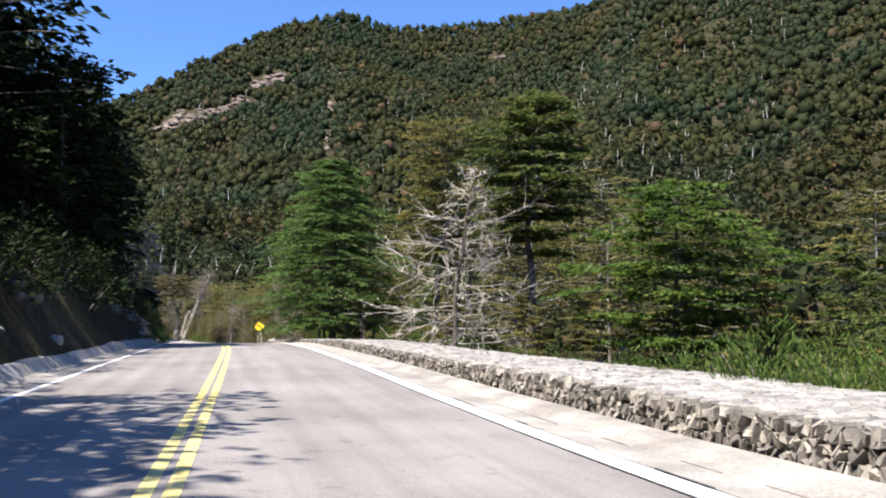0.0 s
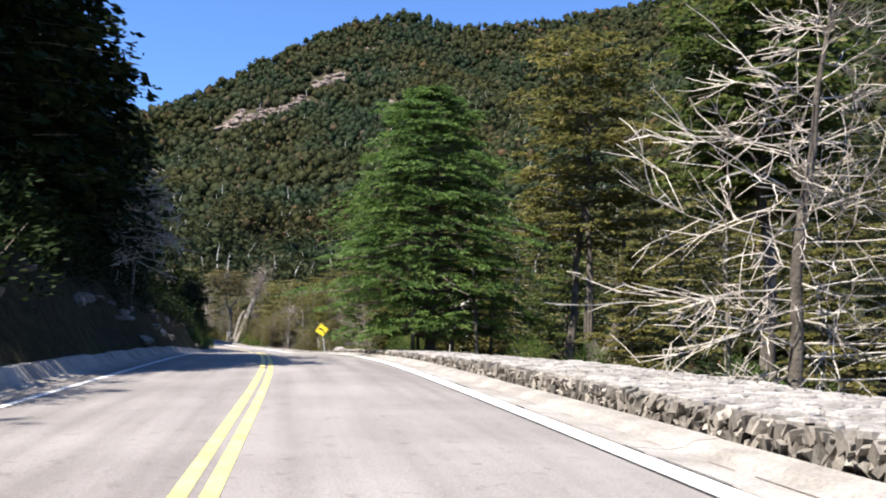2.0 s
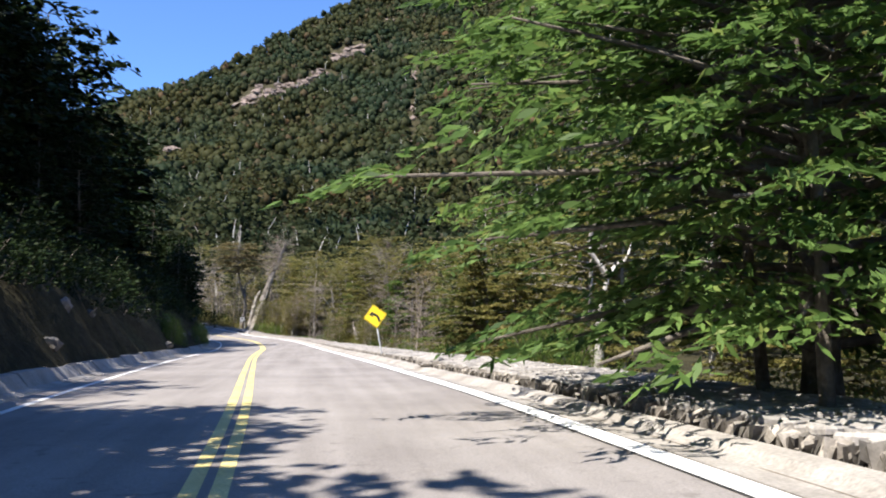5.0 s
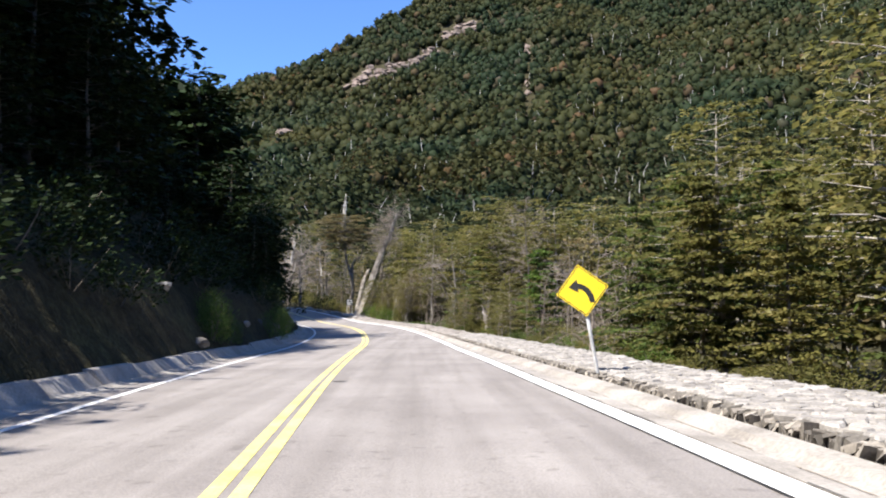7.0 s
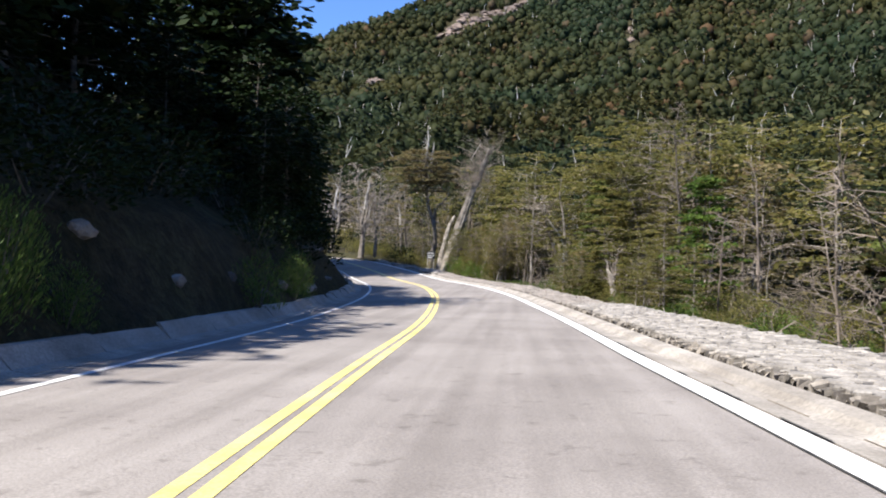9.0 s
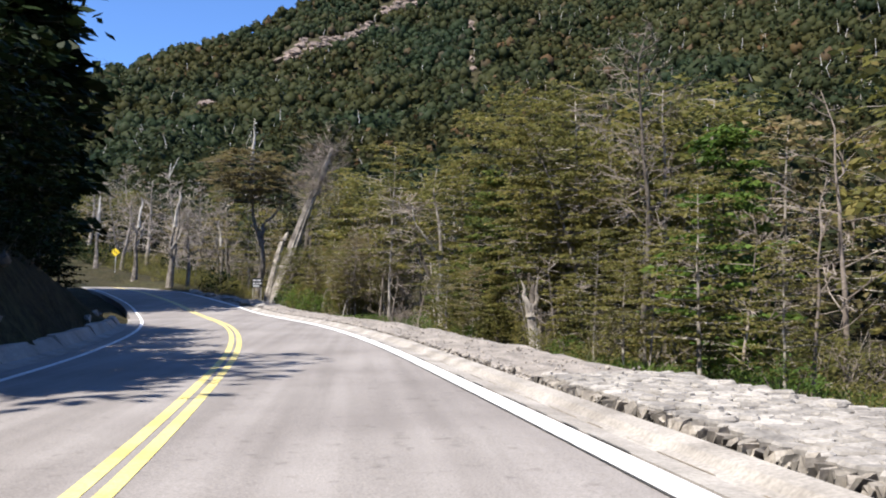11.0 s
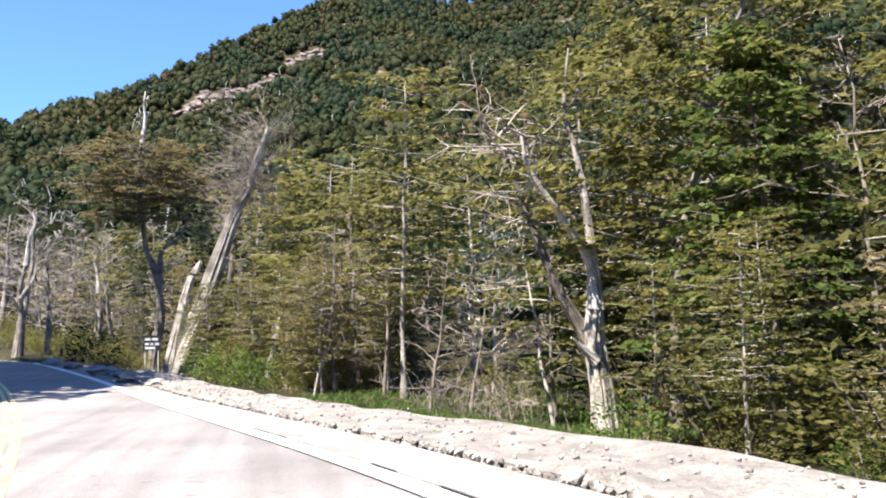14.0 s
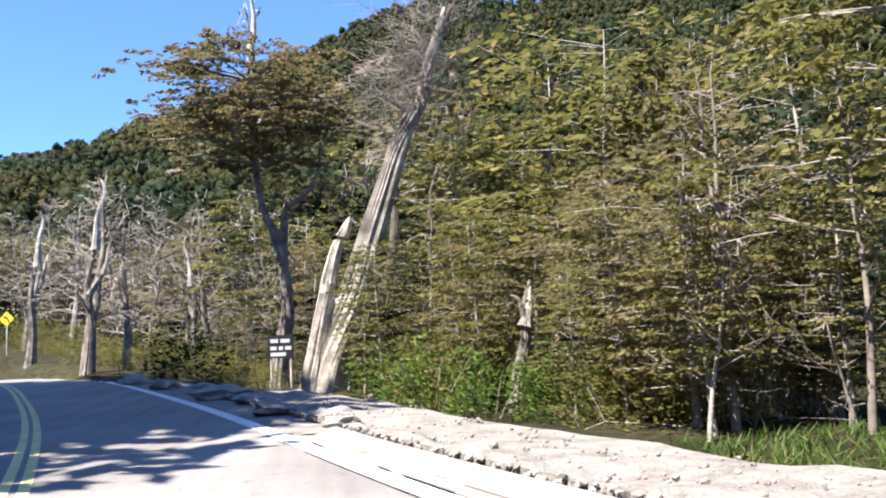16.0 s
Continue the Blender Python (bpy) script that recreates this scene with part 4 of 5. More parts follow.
for i in range(38):
    y = rng.uniform(196, 250)
    p = on_road(min(y, 232), 10.5 + 24 * rng.random() ** 1.3)
    x, y = p[0], p[1] + max(0, y - 232)
    tree(BACK[int(rng.choice([2, 2, 1]))], spot(x, y, rng.uniform(0, 360), rng.uniform(0.6, 0.95)), "thin brownish tree in the valley wood")

# ---- trees on the cut bank, deep shade put into their leaf colour ----
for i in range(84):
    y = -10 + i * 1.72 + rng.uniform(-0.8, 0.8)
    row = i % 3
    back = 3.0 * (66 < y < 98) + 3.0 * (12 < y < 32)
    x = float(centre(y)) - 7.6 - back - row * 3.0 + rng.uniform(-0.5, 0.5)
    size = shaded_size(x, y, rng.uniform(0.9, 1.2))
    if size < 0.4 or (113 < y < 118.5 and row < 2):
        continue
    tree(DENSE if y > 62 or (y > 32 and i % 2) else KINDS[3], spot(x, y, rng.uniform(0, 360), size), "shade-darkened green tree leaning over the shaded cut bank", "bank_tree", "trees on the cut bank")
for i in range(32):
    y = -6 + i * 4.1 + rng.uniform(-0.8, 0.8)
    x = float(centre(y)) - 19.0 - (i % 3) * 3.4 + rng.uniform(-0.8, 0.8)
    tree(DARK_FAR, spot(x, y, rng.uniform(0, 360), max(0.35, shaded_size(x, y, rng.uniform(1.1, 1.5)))), "shade-darkened green tree higher up the wooded bank", "bank_tree", "trees on the cut bank")
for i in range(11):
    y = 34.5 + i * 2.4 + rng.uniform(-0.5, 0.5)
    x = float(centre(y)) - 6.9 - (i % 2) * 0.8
    tree(DENSE, spot(x, y, rng.uniform(0, 360), shaded_size(x, y, 1.0) * 0.86), "shade-darkened green tree leaning over the shaded cut bank", "bank_tree", "trees on the cut bank")
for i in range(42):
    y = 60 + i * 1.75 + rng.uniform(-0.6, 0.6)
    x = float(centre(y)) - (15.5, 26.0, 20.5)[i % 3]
    tree(DENSE, spot(x, y, rng.uniform(0, 360), max(0.5, shaded_size(x, y, 1.45))), "shade-darkened green tree higher up the wooded bank", "bank_tree", "trees on the cut bank")
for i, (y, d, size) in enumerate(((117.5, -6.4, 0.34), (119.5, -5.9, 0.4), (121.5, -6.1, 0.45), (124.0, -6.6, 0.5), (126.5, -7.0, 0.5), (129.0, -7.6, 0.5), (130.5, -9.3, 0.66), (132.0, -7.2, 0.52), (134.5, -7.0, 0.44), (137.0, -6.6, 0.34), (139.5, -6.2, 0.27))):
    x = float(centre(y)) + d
    tree(DENSE, spot(x, y, 67 * i, size), "low shade-darkened tree at the end of the cut bank", "bank_tree", "trees on the cut bank")
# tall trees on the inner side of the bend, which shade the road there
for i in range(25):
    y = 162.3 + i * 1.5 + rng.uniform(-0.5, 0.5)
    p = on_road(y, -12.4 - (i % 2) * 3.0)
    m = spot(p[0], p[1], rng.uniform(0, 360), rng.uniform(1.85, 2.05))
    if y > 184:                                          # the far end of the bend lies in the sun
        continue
    tree(DENSE, m, "tall shade-darkened tree inside the bend of the road", "bank_tree", "trees inside the bend")
left_dead = bare_meshes(49, 5.2, 1.5, 44, BARK, 0.07, (0.9, -0.6), 0.42, 6, 1.1, 0.016, DEAD_TWIG, 3, 0.08, 0.3)
bare_tree(left_dead, pose(-4.1, 54.0, float(height_at(-4.1, 54.0)) - 0.1, 0, 0, 0), "leafless dead tree hanging over the bank")

# ---- undergrowth ----


def bush(k, x, y, size, label, group="undergrowth"):
    ob = thing("bush", label, "bush", spot(x, y, (x * 71 + y * 37) % 360, size, 0.05), group)
    part("foliage", BUSH[k][0], ob)
    part("stem", BUSH[k][1], ob)
    return ob


for i in range(80):
    y = 2 + i * 2.0 + rng.uniform(-0.8, 0.8)
    if 145 < y < 165:
        continue
    k = int(rng.choice([0, 1, 2, 3] if y < 60 else [0, 1, 1, 0]))
    bx = float(centre(y)) + rng.uniform(8.6, 10.6)
    if not clear(bx, y, 2.0):
        continue
    bush(k, bx, y, rng.uniform(0.6, 1.0) if y < 80 else rng.uniform(0.5, 0.8), ("bright green leafy bush", "olive green leafy bush", "shade-darkened green leafy bush", "upright fresh green shoots")[k] + " behind the roadside wall")
for i in range(40):
    y = 92 + i * 2.4 + rng.uniform(-0.8, 0.8)
    k = 1
    bush(k, float(centre(y)) + rng.uniform(11, 15) + 3.0 * (145 < y < 166), y, rng.uniform(0.8, 1.6), "olive green bush under the trees")
for i in range(44):
    y = 166 + i * 1.5 + rng.uniform(-0.6, 0.6)
    p = on_road(min(y, 232), rng.uniform(6.8, 11))
    s = rng.uniform(0.6, 1.3)
    if not (-7.4 < p[0] < -4.2 and p[1] < 179):
        bush(1, p[0], p[1], s, "olive green bush at the edge of the bend")
for i in range(96):
    y = -6 + i * 1.5 + rng.uniform(-0.5, 0.5)
    bush(4, float(centre(y)) - rng.uniform(4.9, 8.5), y, rng.uniform(0.7, 1.4), "shade-darkened green bush on the shaded bank", "bank undergrowth")
for x, y, s in ((-5.8, 113.4, 0.8), (-5.6, 112.5, 0.7), (-6.1, 114.3, 0.8), (-5.2, 94.9, 0.8), (-5.4, 95.8, 0.95), (-5.7, 96.6, 0.8), (-5.1, 97.2, 0.6), (-5.3, 107.5, 0.9)):
    bush(3, x, y, s, "upright fresh green shoots on top of the bank", "bank undergrowth")

for x, y, k, s in ((-2.6, 166.4, 0, 1.1), (-1.2, 165.6, 0, 1.3), (0.2, 165.4, 1, 1.2), (-3.6, 168.2, 0, 1.4), (-0.2, 167.5, 1, 1.6), (-2.8, 169.6, 1, 1.7), (1.4, 164.2, 1, 1.1), (-4.4, 171.5, 0, 1.3)):
    bush(k, x, y, s, ("bright green leafy bush", "olive green leafy bush")[k] + " round a broken trunk")

for i in range(54):
    p = on_road(184 + i * 0.9, 5.6 + 10 * rng.random() ** 1.5)
    # every fourth bush has the leaf colour darkened like shade
    bush(1 if i % 4 else 2, p[0], p[1], rng.uniform(0.9, 1.9), ("", "olive green", "dark green")[1 if i % 4 else 2] + " bush at the edge of the bend")

for x, y, s in ((9.3, 9.2, 1.1), (9.1, 10.4, 1.2), (9.4, 11.6, 1.0), (9.2, 13.0, 0.9), (9.6, 8.3, 1.1), (9.4, 73.4, 1.4), (9.0, 74.6, 1.3), (9.7, 72.4, 1.2), (9.1, 15.0, 0.8)):
    bush(3, x, y, s, "upright fresh green shoots behind the roadside wall")

for i in range(34):
    y = 121 + i * 1.5 + rng.uniform(-0.5, 0.5)
    if 145 < y < 160:
        continue
    p = on_road(y, rng.uniform(9.8, 12.5))
    if clear(p[0], p[1], 1.6):
        bush(1, p[0], p[1], rng.uniform(1.1, 1.7), "olive green bush under the trees")


def grass(name, x0, x1, y0, y1, count, size, seed, label):
    g = Build(seed)
    r = g.rng
    x, y = r.uniform(x0, x1, count), r.uniform(y0, y1, count)
    keep = (x - centre(y)) > 7.7
    x, y = x[keep], y[keep]
    p = np.stack([x, y, height_at(x, y) + size * 0.5], 1)
    d = r.normal(0, 0.35, (len(x), 3)) + (0, 0, 1.0)
    g.blades(p, d, size, 0.9, 0.075)
    ob = new(name, g.mesh(name, GRASS))
    return tagged(ob, label, "grass", "", "stuff")


grass("grass", -1, 8, 145, 161, 9500, 0.18, 81, "bright green grass behind the gravel berm")
grass("grass", 6, 12, 112, 130, 5000, 0.18, 82, "bright green grass below the wall")
grass("grass", 8, 13, 4, 60, 6000, 0.22, 83, "green grass behind the stone wall")

# ---- far woods on the mountain ----
woods = Build(90)
r = woods.rng
count = 16000
step = np.arange(1, 2 * count + 1)                          # an even spread with no bare patches
az = np.radians(-22 + 74 * ((step * 0.7548776662) % 1.0)) + r.normal(0, 0.002, 2 * count)
rad = 62 + 950 * ((step * 0.5698402910) % 1.0) ** 0.6 + r.normal(0, 1.5, 2 * count)
X, Y = HUB[0] + rad * np.sin(az), HUB[1] + rad * np.cos(az)


def on_slope(bearing, rise):
    """Distance from the hub at which the mountainside rises by so many degrees along a bearing."""
    d = np.arange(150.0, 960.0, 2.0)
    z = height_at(HUB[0] + d * math.sin(radians(bearing)), HUB[1] + d * math.cos(radians(bearing)))
    return float(d[np.argmax(np.degrees(np.arctan2(z, d)) > rise)])


OUTCROPS = [(a, on_slope(a, e), w) for a, e, w in (
    (2.2, 17.5, 17), (3.0, 17.8, 15), (0.7, 16.3, 13), (-0.2, 15.9, 10), (-1.4, 15.5, 9), (-2.9, 14.9, 14), (-4.0, 14.7, 14), (-8.0, 11.9, 9), (-8.5, 11.2, 8), (5.0, 19.6, 9), (18.4, 19.4, 10), (7.6, 18.4, 8))]
keep = (X - centre(Y) > 24) | (Y > 236)
for a, d, w in OUTCROPS:
    keep &= (np.hypot(X - HUB[0] - d * math.sin(radians(a)), (Y - HUB[1] - d * math.cos(radians(a))) * 0.6) > w * 0.95)
gully_x = 0.121 * (Y - HUB[1])
keep &= ~((np.abs(X - HUB[0] - gully_x) < 3.0) & (rad > 430) & (rad < 720))
X, Y, rad = X[keep][:count], Y[keep][:count], rad[keep][:count]
nX, nY = r.uniform(24, 190, 1500), r.uniform(0, 200, 1500)          # the wood between the valley floor and the slope
nk = nX - centre(nY) > 34
X, Y, rad = np.concatenate([X, nX[nk]]), np.concatenate([Y, nY[nk]]), np.concatenate([rad, np.full(nk.sum(), 150.0)])
Z = height_at(X, Y)
size = r.uniform(5.5, 10.5, len(X))
per = np.where(rad < 200, 80, np.where(rad < 400, 30, 13))
who = np.repeat(np.arange(len(X)), per)
h = r.random(len(who)) ** 0.8
wide = size[who] * 0.52 * np.sqrt(1.02 - h * h) * r.random(len(who)) ** 0.4
th = r.uniform(0, 6.283, len(who))
pos = np.stack([X[who] + np.cos(th) * wide, Y[who] + np.sin(th) * wide, Z[who] + size[who] * (0.12 + 0.9 * h)], 1)
out = np.stack([np.cos(th), np.sin(th), np.full(len(who), -0.15)], 1)
woods.blades(pos, out, 0.0, 0.5, 0.6)
blade = (size[who] * np.where(rad[who] < 200, 0.05, np.where(rad[who] < 260, 0.11, np.where(rad[who] < 400, 0.12, 0.165))))[:, None, None]
quads = woods.v[0].reshape(-1, 4, 3)
u = out + r.normal(0, 0.4, out.shape)
u /= np.linalg.norm(u, axis=1)[:, None]
w = np.cross(u, (0, 0, 1.0) + r.normal(0, 0.7, out.shape))
w /= np.linalg.norm(w, axis=1)[:, None] + 1e-9
woods.v[0] = (pos[:, None] + blade * np.stack([-u, w * 0.7 - (0, 0, 0.1), u - (0, 0, 0.3), -w * 0.7 - (0, 0, 0.1)], 1)).reshape(-1, 3)
base = ICO_V * (1.0, 1.0, 1.25)
core = base[None] * r.uniform(0.72, 1.2, (len(X), 12, 1)) * np.where(rad < 260, size * 0.16, np.where(rad < 420, size * 0.30, size * 0.40))[:, None, None] + np.stack([X, Y, Z + size * 0.45], 1)[:, None]
woods.v.append(core.reshape(-1, 3))
core_faces = (np.array(ICO_F)[None] + (woods.n + 12 * np.arange(len(X)))[:, None, None]).reshape(-1, 3)
woods.f = list(woods.f) + [tuple(f) for f in core_faces.tolist()]
woods.n += 12 * len(X)
far = new("mountain_forest", woods.mesh("mountain_forest", LEAF_FAR, True))
tagged(far, "dense dark green forest covering the mountainside", "forest", "", "stuff")

dead_far = Build(91)
r = dead_far.rng
for i in range(640):
    a, d = radians(r.uniform(-14, 40) if i % 2 else r.uniform(10, 40)), 230 + 520 * r.random()
    x, y = HUB[0] + d * math.sin(a), HUB[1] + d * math.cos(a)
    if x - float(centre(y)) < 26 and y < 236:
        continue
    z = float(height_at(x, y))
    l = r.uniform(6, 11)
    dead_far.tube([(x, y, z), (x + r.normal(0, 0.6), y, z + l * 0.6), (x + r.normal(0, 1.0), y, z + l)], [0.27, 0.2, 0.08], 4)
tagged(new("dead_trunks", dead_far.mesh("dead_trunks", PALE_BARK)), "bleached dead trunks among the mountain forest", "dead trees", "", "stuff")


def rock_mesh(seed, size, mat, levels=2, rough=0.22):
    bm = bmesh.new()
    bmesh.ops.create_icosphere(bm, subdivisions=levels, radius=1.0)
    for v in bm.verts:
        n = noise.noise(v.co * 1.3 + Vector((seed * 7.1, 0, 0))) * rough * 2 + noise.noise(v.co * 3.7 + Vector((0, seed * 3.3, 0))) * rough
        v.co = Vector((v.co.x * size[0], v.co.y * size[1], v.co.z * size[2])) * (1 + n)
    me = bpy.data.meshes.new("rock")
    bm.to_mesh(me)
    bm.free()
    me.materials.append(mat)
    return me


for i, (a, d, w) in enumerate(OUTCROPS):
    x, y = HUB[0] + d * math.sin(radians(a)), HUB[1] + d * math.cos(radians(a))
    ob = thing("rock_outcrop", "bare pinkish tan rock outcrop on the mountainside", "rock", pose(x, y, float(height_at(x, y))), "mountain outcrops")
    for j in range(11):
        dx, dy = rng.normal(0, w * 0.40), rng.normal(0, w * 0.5)
        q = rng.uniform(0.13, 0.29) * w
        piece = part("rock_face", rock_mesh(i * 13 + j, (q * 1.3, q * 0.9, q * 0.55), CLIFF, 2, 0.35), ob)
        piece.matrix_basis = pose(dx, dy, float(height_at(x + dx, y + dy)) - float(height_at(x, y)) + 1.5, 22 + rng.normal(0, 9), rng.normal(0, 14), rng.uniform(-30, 30))
for i in range(8):
    d = on_slope(6.9, (16.6, 16.2, 14.4, 13.9, 12.2, 10.9, 9.6, 8.6)[i])
    x, y = HUB[0] + 0.121 * d + rng.uniform(-1.5, 1.5), HUB[1] + d
    ob = new("rock_streak", rock_mesh(40 + i, (1.3 + 0.8 * (i % 3 == 0), 6.0, 1.3), CLIFF, 2, 0.3))
    ob.matrix_basis = pose(x, y, float(height_at(x, y)) + 1.2, 30, 0, rng.uniform(-20, 20))
    tagged(ob, "pale bare rock in a steep mountain gully", "rock", "gully rocks")

# ---- roadside wall, gutter and bank lining ----
SLAB_END = 116.0
WALL_END = 160.0
BERM_END = 171.0


def back_edge(y):
    return np.interp(y, BACK_Y, BACK_O) + 0.18 * fbm(np.asarray(y, float) / 4.0, np.zeros(np.shape(y)), 21, 3)


def wall_core(y0, y1, mat, lumpy):
    ys = np.arange(y0, y1 + 0.01, 0.5)
    offs = [0.09, 0.10, 0.16, 0.5, 0.9, 1.35]
    rows = []
    for j, o in enumerate(offs):
        h = wall_height(ys)
        up = -0.55 * np.ones(len(ys)) if j == 0 else h - 0.05 + lumpy * fbm(ys / 0.9, np.full(len(ys), o * 1.7), 31 + 0 * j, 3) * (j > 1)
        p = on_road(ys, front(ys) + o, 0)
        p[:, 2] += up
        rows.append(p)
    p = on_road(ys, back_edge(ys), 0)
    p[:, 2] += wall_height(ys) - 0.06 + lumpy * 0.5 * fbm(ys / 1.3, ys * 0, 33, 3)
    rows.append(p)
    p = on_road(ys, back_edge(ys) + 0.35, -0.75)
    rows.append(p)
    k = len(rows)
    v = np.stack(rows, 1).reshape(-1, 3)
    f = [(i * k + j, i * k + j + 1, (i + 1) * k + j + 1, (i + 1) * k + j) for i in range(len(ys) - 1) for j in range(k - 1)]
    f += [tuple(range(k)), tuple(reversed(range(len(v) - k, len(v))))]
    return mesh_from("wall_core", v, f, mat)


wall = tagged(new("stone_wall", wall_core(-30, SLAB_END, GRAVEL, 0.02)), "low dry stone wall topped with pale flat stones", "wall", "", "structure")
berm = tagged(new("gravel_berm", wall_core(SLAB_END + 0.02, BERM_END, GRAVEL, 0.10)), "low berm of pale loose gravel along the road", "berm", "", "structure")

stone_rng = np.random.default_rng(101)
STONES, BLOCKS = [], []
BOX_V = np.array([(x, y, z) for x in (-1, 1) for y in (-1, 1) for z in (-1, 1)], float)
BOX_F = [(0, 1, 3, 2), (4, 6, 7, 5), (0, 4, 5, 1), (2, 3, 7, 6), (0, 2, 6, 4), (1, 5, 7, 3)]
for i in range(10):
    v = np.clip(ICO_V * stone_rng.uniform(0.7, 1.5, ICO_V.shape), -0.6, 0.6)
    STONES.append((v, ICO_F))
    BLOCKS.append((BOX_V * 0.55 * stone_rng.uniform(0.48, 1.1, (8, 3)), BOX_F))


def slab_shape(r):
    n = int(r.integers(5, 8))
    a = np.sort(r.uniform(0, 6.283, n) * 0.25 + np.arange(n) * 6.283 / n)
    rim = np.stack([np.cos(a), np.sin(a)], 1) * r.uniform(0.75, 1.1, (n, 1))
    low = np.column_stack([rim, np.full(n, -1.0)])
    mid = np.column_stack([rim * 1.02, r.uniform(0.1, 0.4, n)])
    top = np.column_stack([rim * 0.82, r.uniform(0.6, 1.0, n)])
    f = [tuple(2 * n + j for j in range(n))]
    for lo in (0, n):
        f += [(lo + j, lo + (j + 1) % n, lo + n + (j + 1) % n, lo + n + j) for j in range(n)]
    return np.concatenate([low, mid, top]), f


SLABS = [slab_shape(stone_rng) for _ in range(12)]


def lay(pieces, shapes, parent, name, mat, mat_one, near):
    """Pieces: rows of place, size (3), turn, tilt, kind. Those in the near stretch become objects, the rest one joined mesh."""
    singles = {}
    v_all, f_all, n, made = [], [], 0, 0
    for y, p, s, turn, tilt, k in pieces:
        v, f = shapes[k]
        m = Matrix.LocRotScale(Vector(p), Euler((tilt[0], tilt[1], turn)), Vector(s))
        if near[0] <= y < near[1] and made < 300:
            if k not in singles:
                singles[k] = mesh_from(name, v, f, mat_one)
            ob = new(name, singles[k])
            ob.parent, ob.matrix_basis = parent, m
            made += 1
        else:
            a = np.array(m)
            v_all.append(v @ a[:3, :3].T + a[:3, 3])
            f_all += [tuple(n + i for i in face) for face in f]
            n += len(v)
    rest = new(name + "_rest", mesh_from(name + "_rest", np.concatenate(v_all), f_all, mat))
    rest.parent = parent
    tagged(rest, "", "", "", "stuff")


r = stone_rng
face = []
y = -28.0
while y < SLAB_END:
    h = float(wall_height(y))
    w = r.uniform(0.035, 0.105)
    rows = max(1, int(round((h - 0.05) / 0.125)))
    for j in range(rows):
        yy = y + r.uniform(-0.04, 0.04) + 0.07 * (j % 2)
        p = on_road(yy, float(front(yy)) + 0.07 + r.uniform(-0.02, 0.02), 0)
        p[2] += 0.05 + (j + 0.5) * (h - 0.05) / rows - 0.02 + r.uniform(-0.025, 0.025)
        big = r.uniform(0.62, 1.25)
        heading = math.atan(float(centre(yy + 0.5) - centre(yy - 0.5)))
        face.append((yy, p, (r.uniform(0.12, 0.2), w * 1.05 * big, (h - 0.03) / rows * big * r.uniform(0.85, 1.2)), -heading + r.normal(0, 0.2), (r.normal(0.32, 0.42), r.normal(0, 0.2)), int(r.integers(0, 10))))
    y += w * 0.96
lay(face, BLOCKS, wall, "stone", STONE, STONE_ONE, (8.0, 18.0))

tops = []
y = -28.0
while y < SLAB_END:
    step = r.uniform(0.15, 0.24)
    o = float(front(y)) + 0.12
    end = float(back_edge(y)) - 0.1
    while o < end:
        d = r.uniform(0.13, 0.30)
        p = on_road(y + r.uniform(-0.08, 0.08), o + d / 2, 0)
        p[2] += float(wall_height(y)) + r.uniform(-0.014, 0.008)
        tops.append((y, p, (d * 0.66, step * 0.72, r.uniform(0.03, 0.05)), r.uniform(-0.6, 0.6), r.normal(0, 0.05, 2), int(r.integers(0, 12))))
        o += d * 0.97
    y += step
lay(tops, SLABS, wall, "slab", SLAB, SLAB_ONE, (15.0, 21.0))

loose = []
y = SLAB_END + 0.1
while y < BERM_END:
    for _ in range(13):
        yy = y + r.uniform(0, 0.5)
        in_by = r.uniform(0.0, 0.86) * (float(back_edge(yy)) - float(front(yy)))
        o = float(front(yy)) + in_by
        s = r.uniform(0.014, 0.042) * (1.9 if r.random() < 0.05 else 1.0)
        p = on_road(yy, o, 0)
        lump = 0.10 * float(fbm(np.array(yy / 0.9), np.array(in_by * 1.7), 31, 3)) if in_by > 0.12 else 0.0
        p[2] += float(wall_height(yy)) - 0.05 + lump + s * 0.2
        loose.append((yy, p, (s, s * r.uniform(0.7, 1.3), s * 0.7), r.uniform(0, 6), r.normal(0, 0.4, 2), int(r.integers(0, 10))))
    for _ in range(4):                                   # dark edging stones at the foot
        yy = y + r.uniform(0, 0.5)
        p = on_road(yy, float(front(yy)) + 0.07, 0)
        p[2] += r.uniform(0.03, 0.11)
        loose.append((yy, p, (0.045, r.uniform(0.05, 0.10), 0.045), r.uniform(0, 6), r.normal(0, 0.4, 2), int(r.integers(0, 10))))
    y += 0.5
lay(loose, STONES, berm, "stone", PEBBLE, PEBBLE_ONE, (132.0, 136.0))

# right gutter in cast lengths
gutter = tagged(new("gutter"), "pale concrete gutter with raised kerb lip", "gutter", "", "structure")
y = -31.0
while y < WALL_END + 1:
    l = 3.0
    ys = np.array([y, y + l / 2, y + l]) + (0.0008, 0, -0.0008)
    dy = r.normal(0, 0.0015)
    e, w = edge(ys) + 0.315, front(ys) - edge(ys) - 0.355
    part("gutter_panel", strip("gutter_panel", ys, [(e, -0.4), (e, 0.006 + dy), (e + w * 0.42, -0.025 + dy), (e + w * 0.58, -0.005 + dy), (e + w * 0.68, 0.055 + dy), (e + w * 0.96, 0.075 + dy), (e + w, 0.06 + dy), (e + w, -0.4)], CONCRETE, True), gutter)
    y += l
joint_ys = np.arange(-30, WALL_END, 1.0)
seal = new("tar_joint", strip("tar_joint", joint_ys, [(edge(joint_ys) - 0.026, 0.0115), (edge(joint_ys) - 0.016, 0.0145), (edge(joint_ys) - 0.003, 0.0145)], DARK))
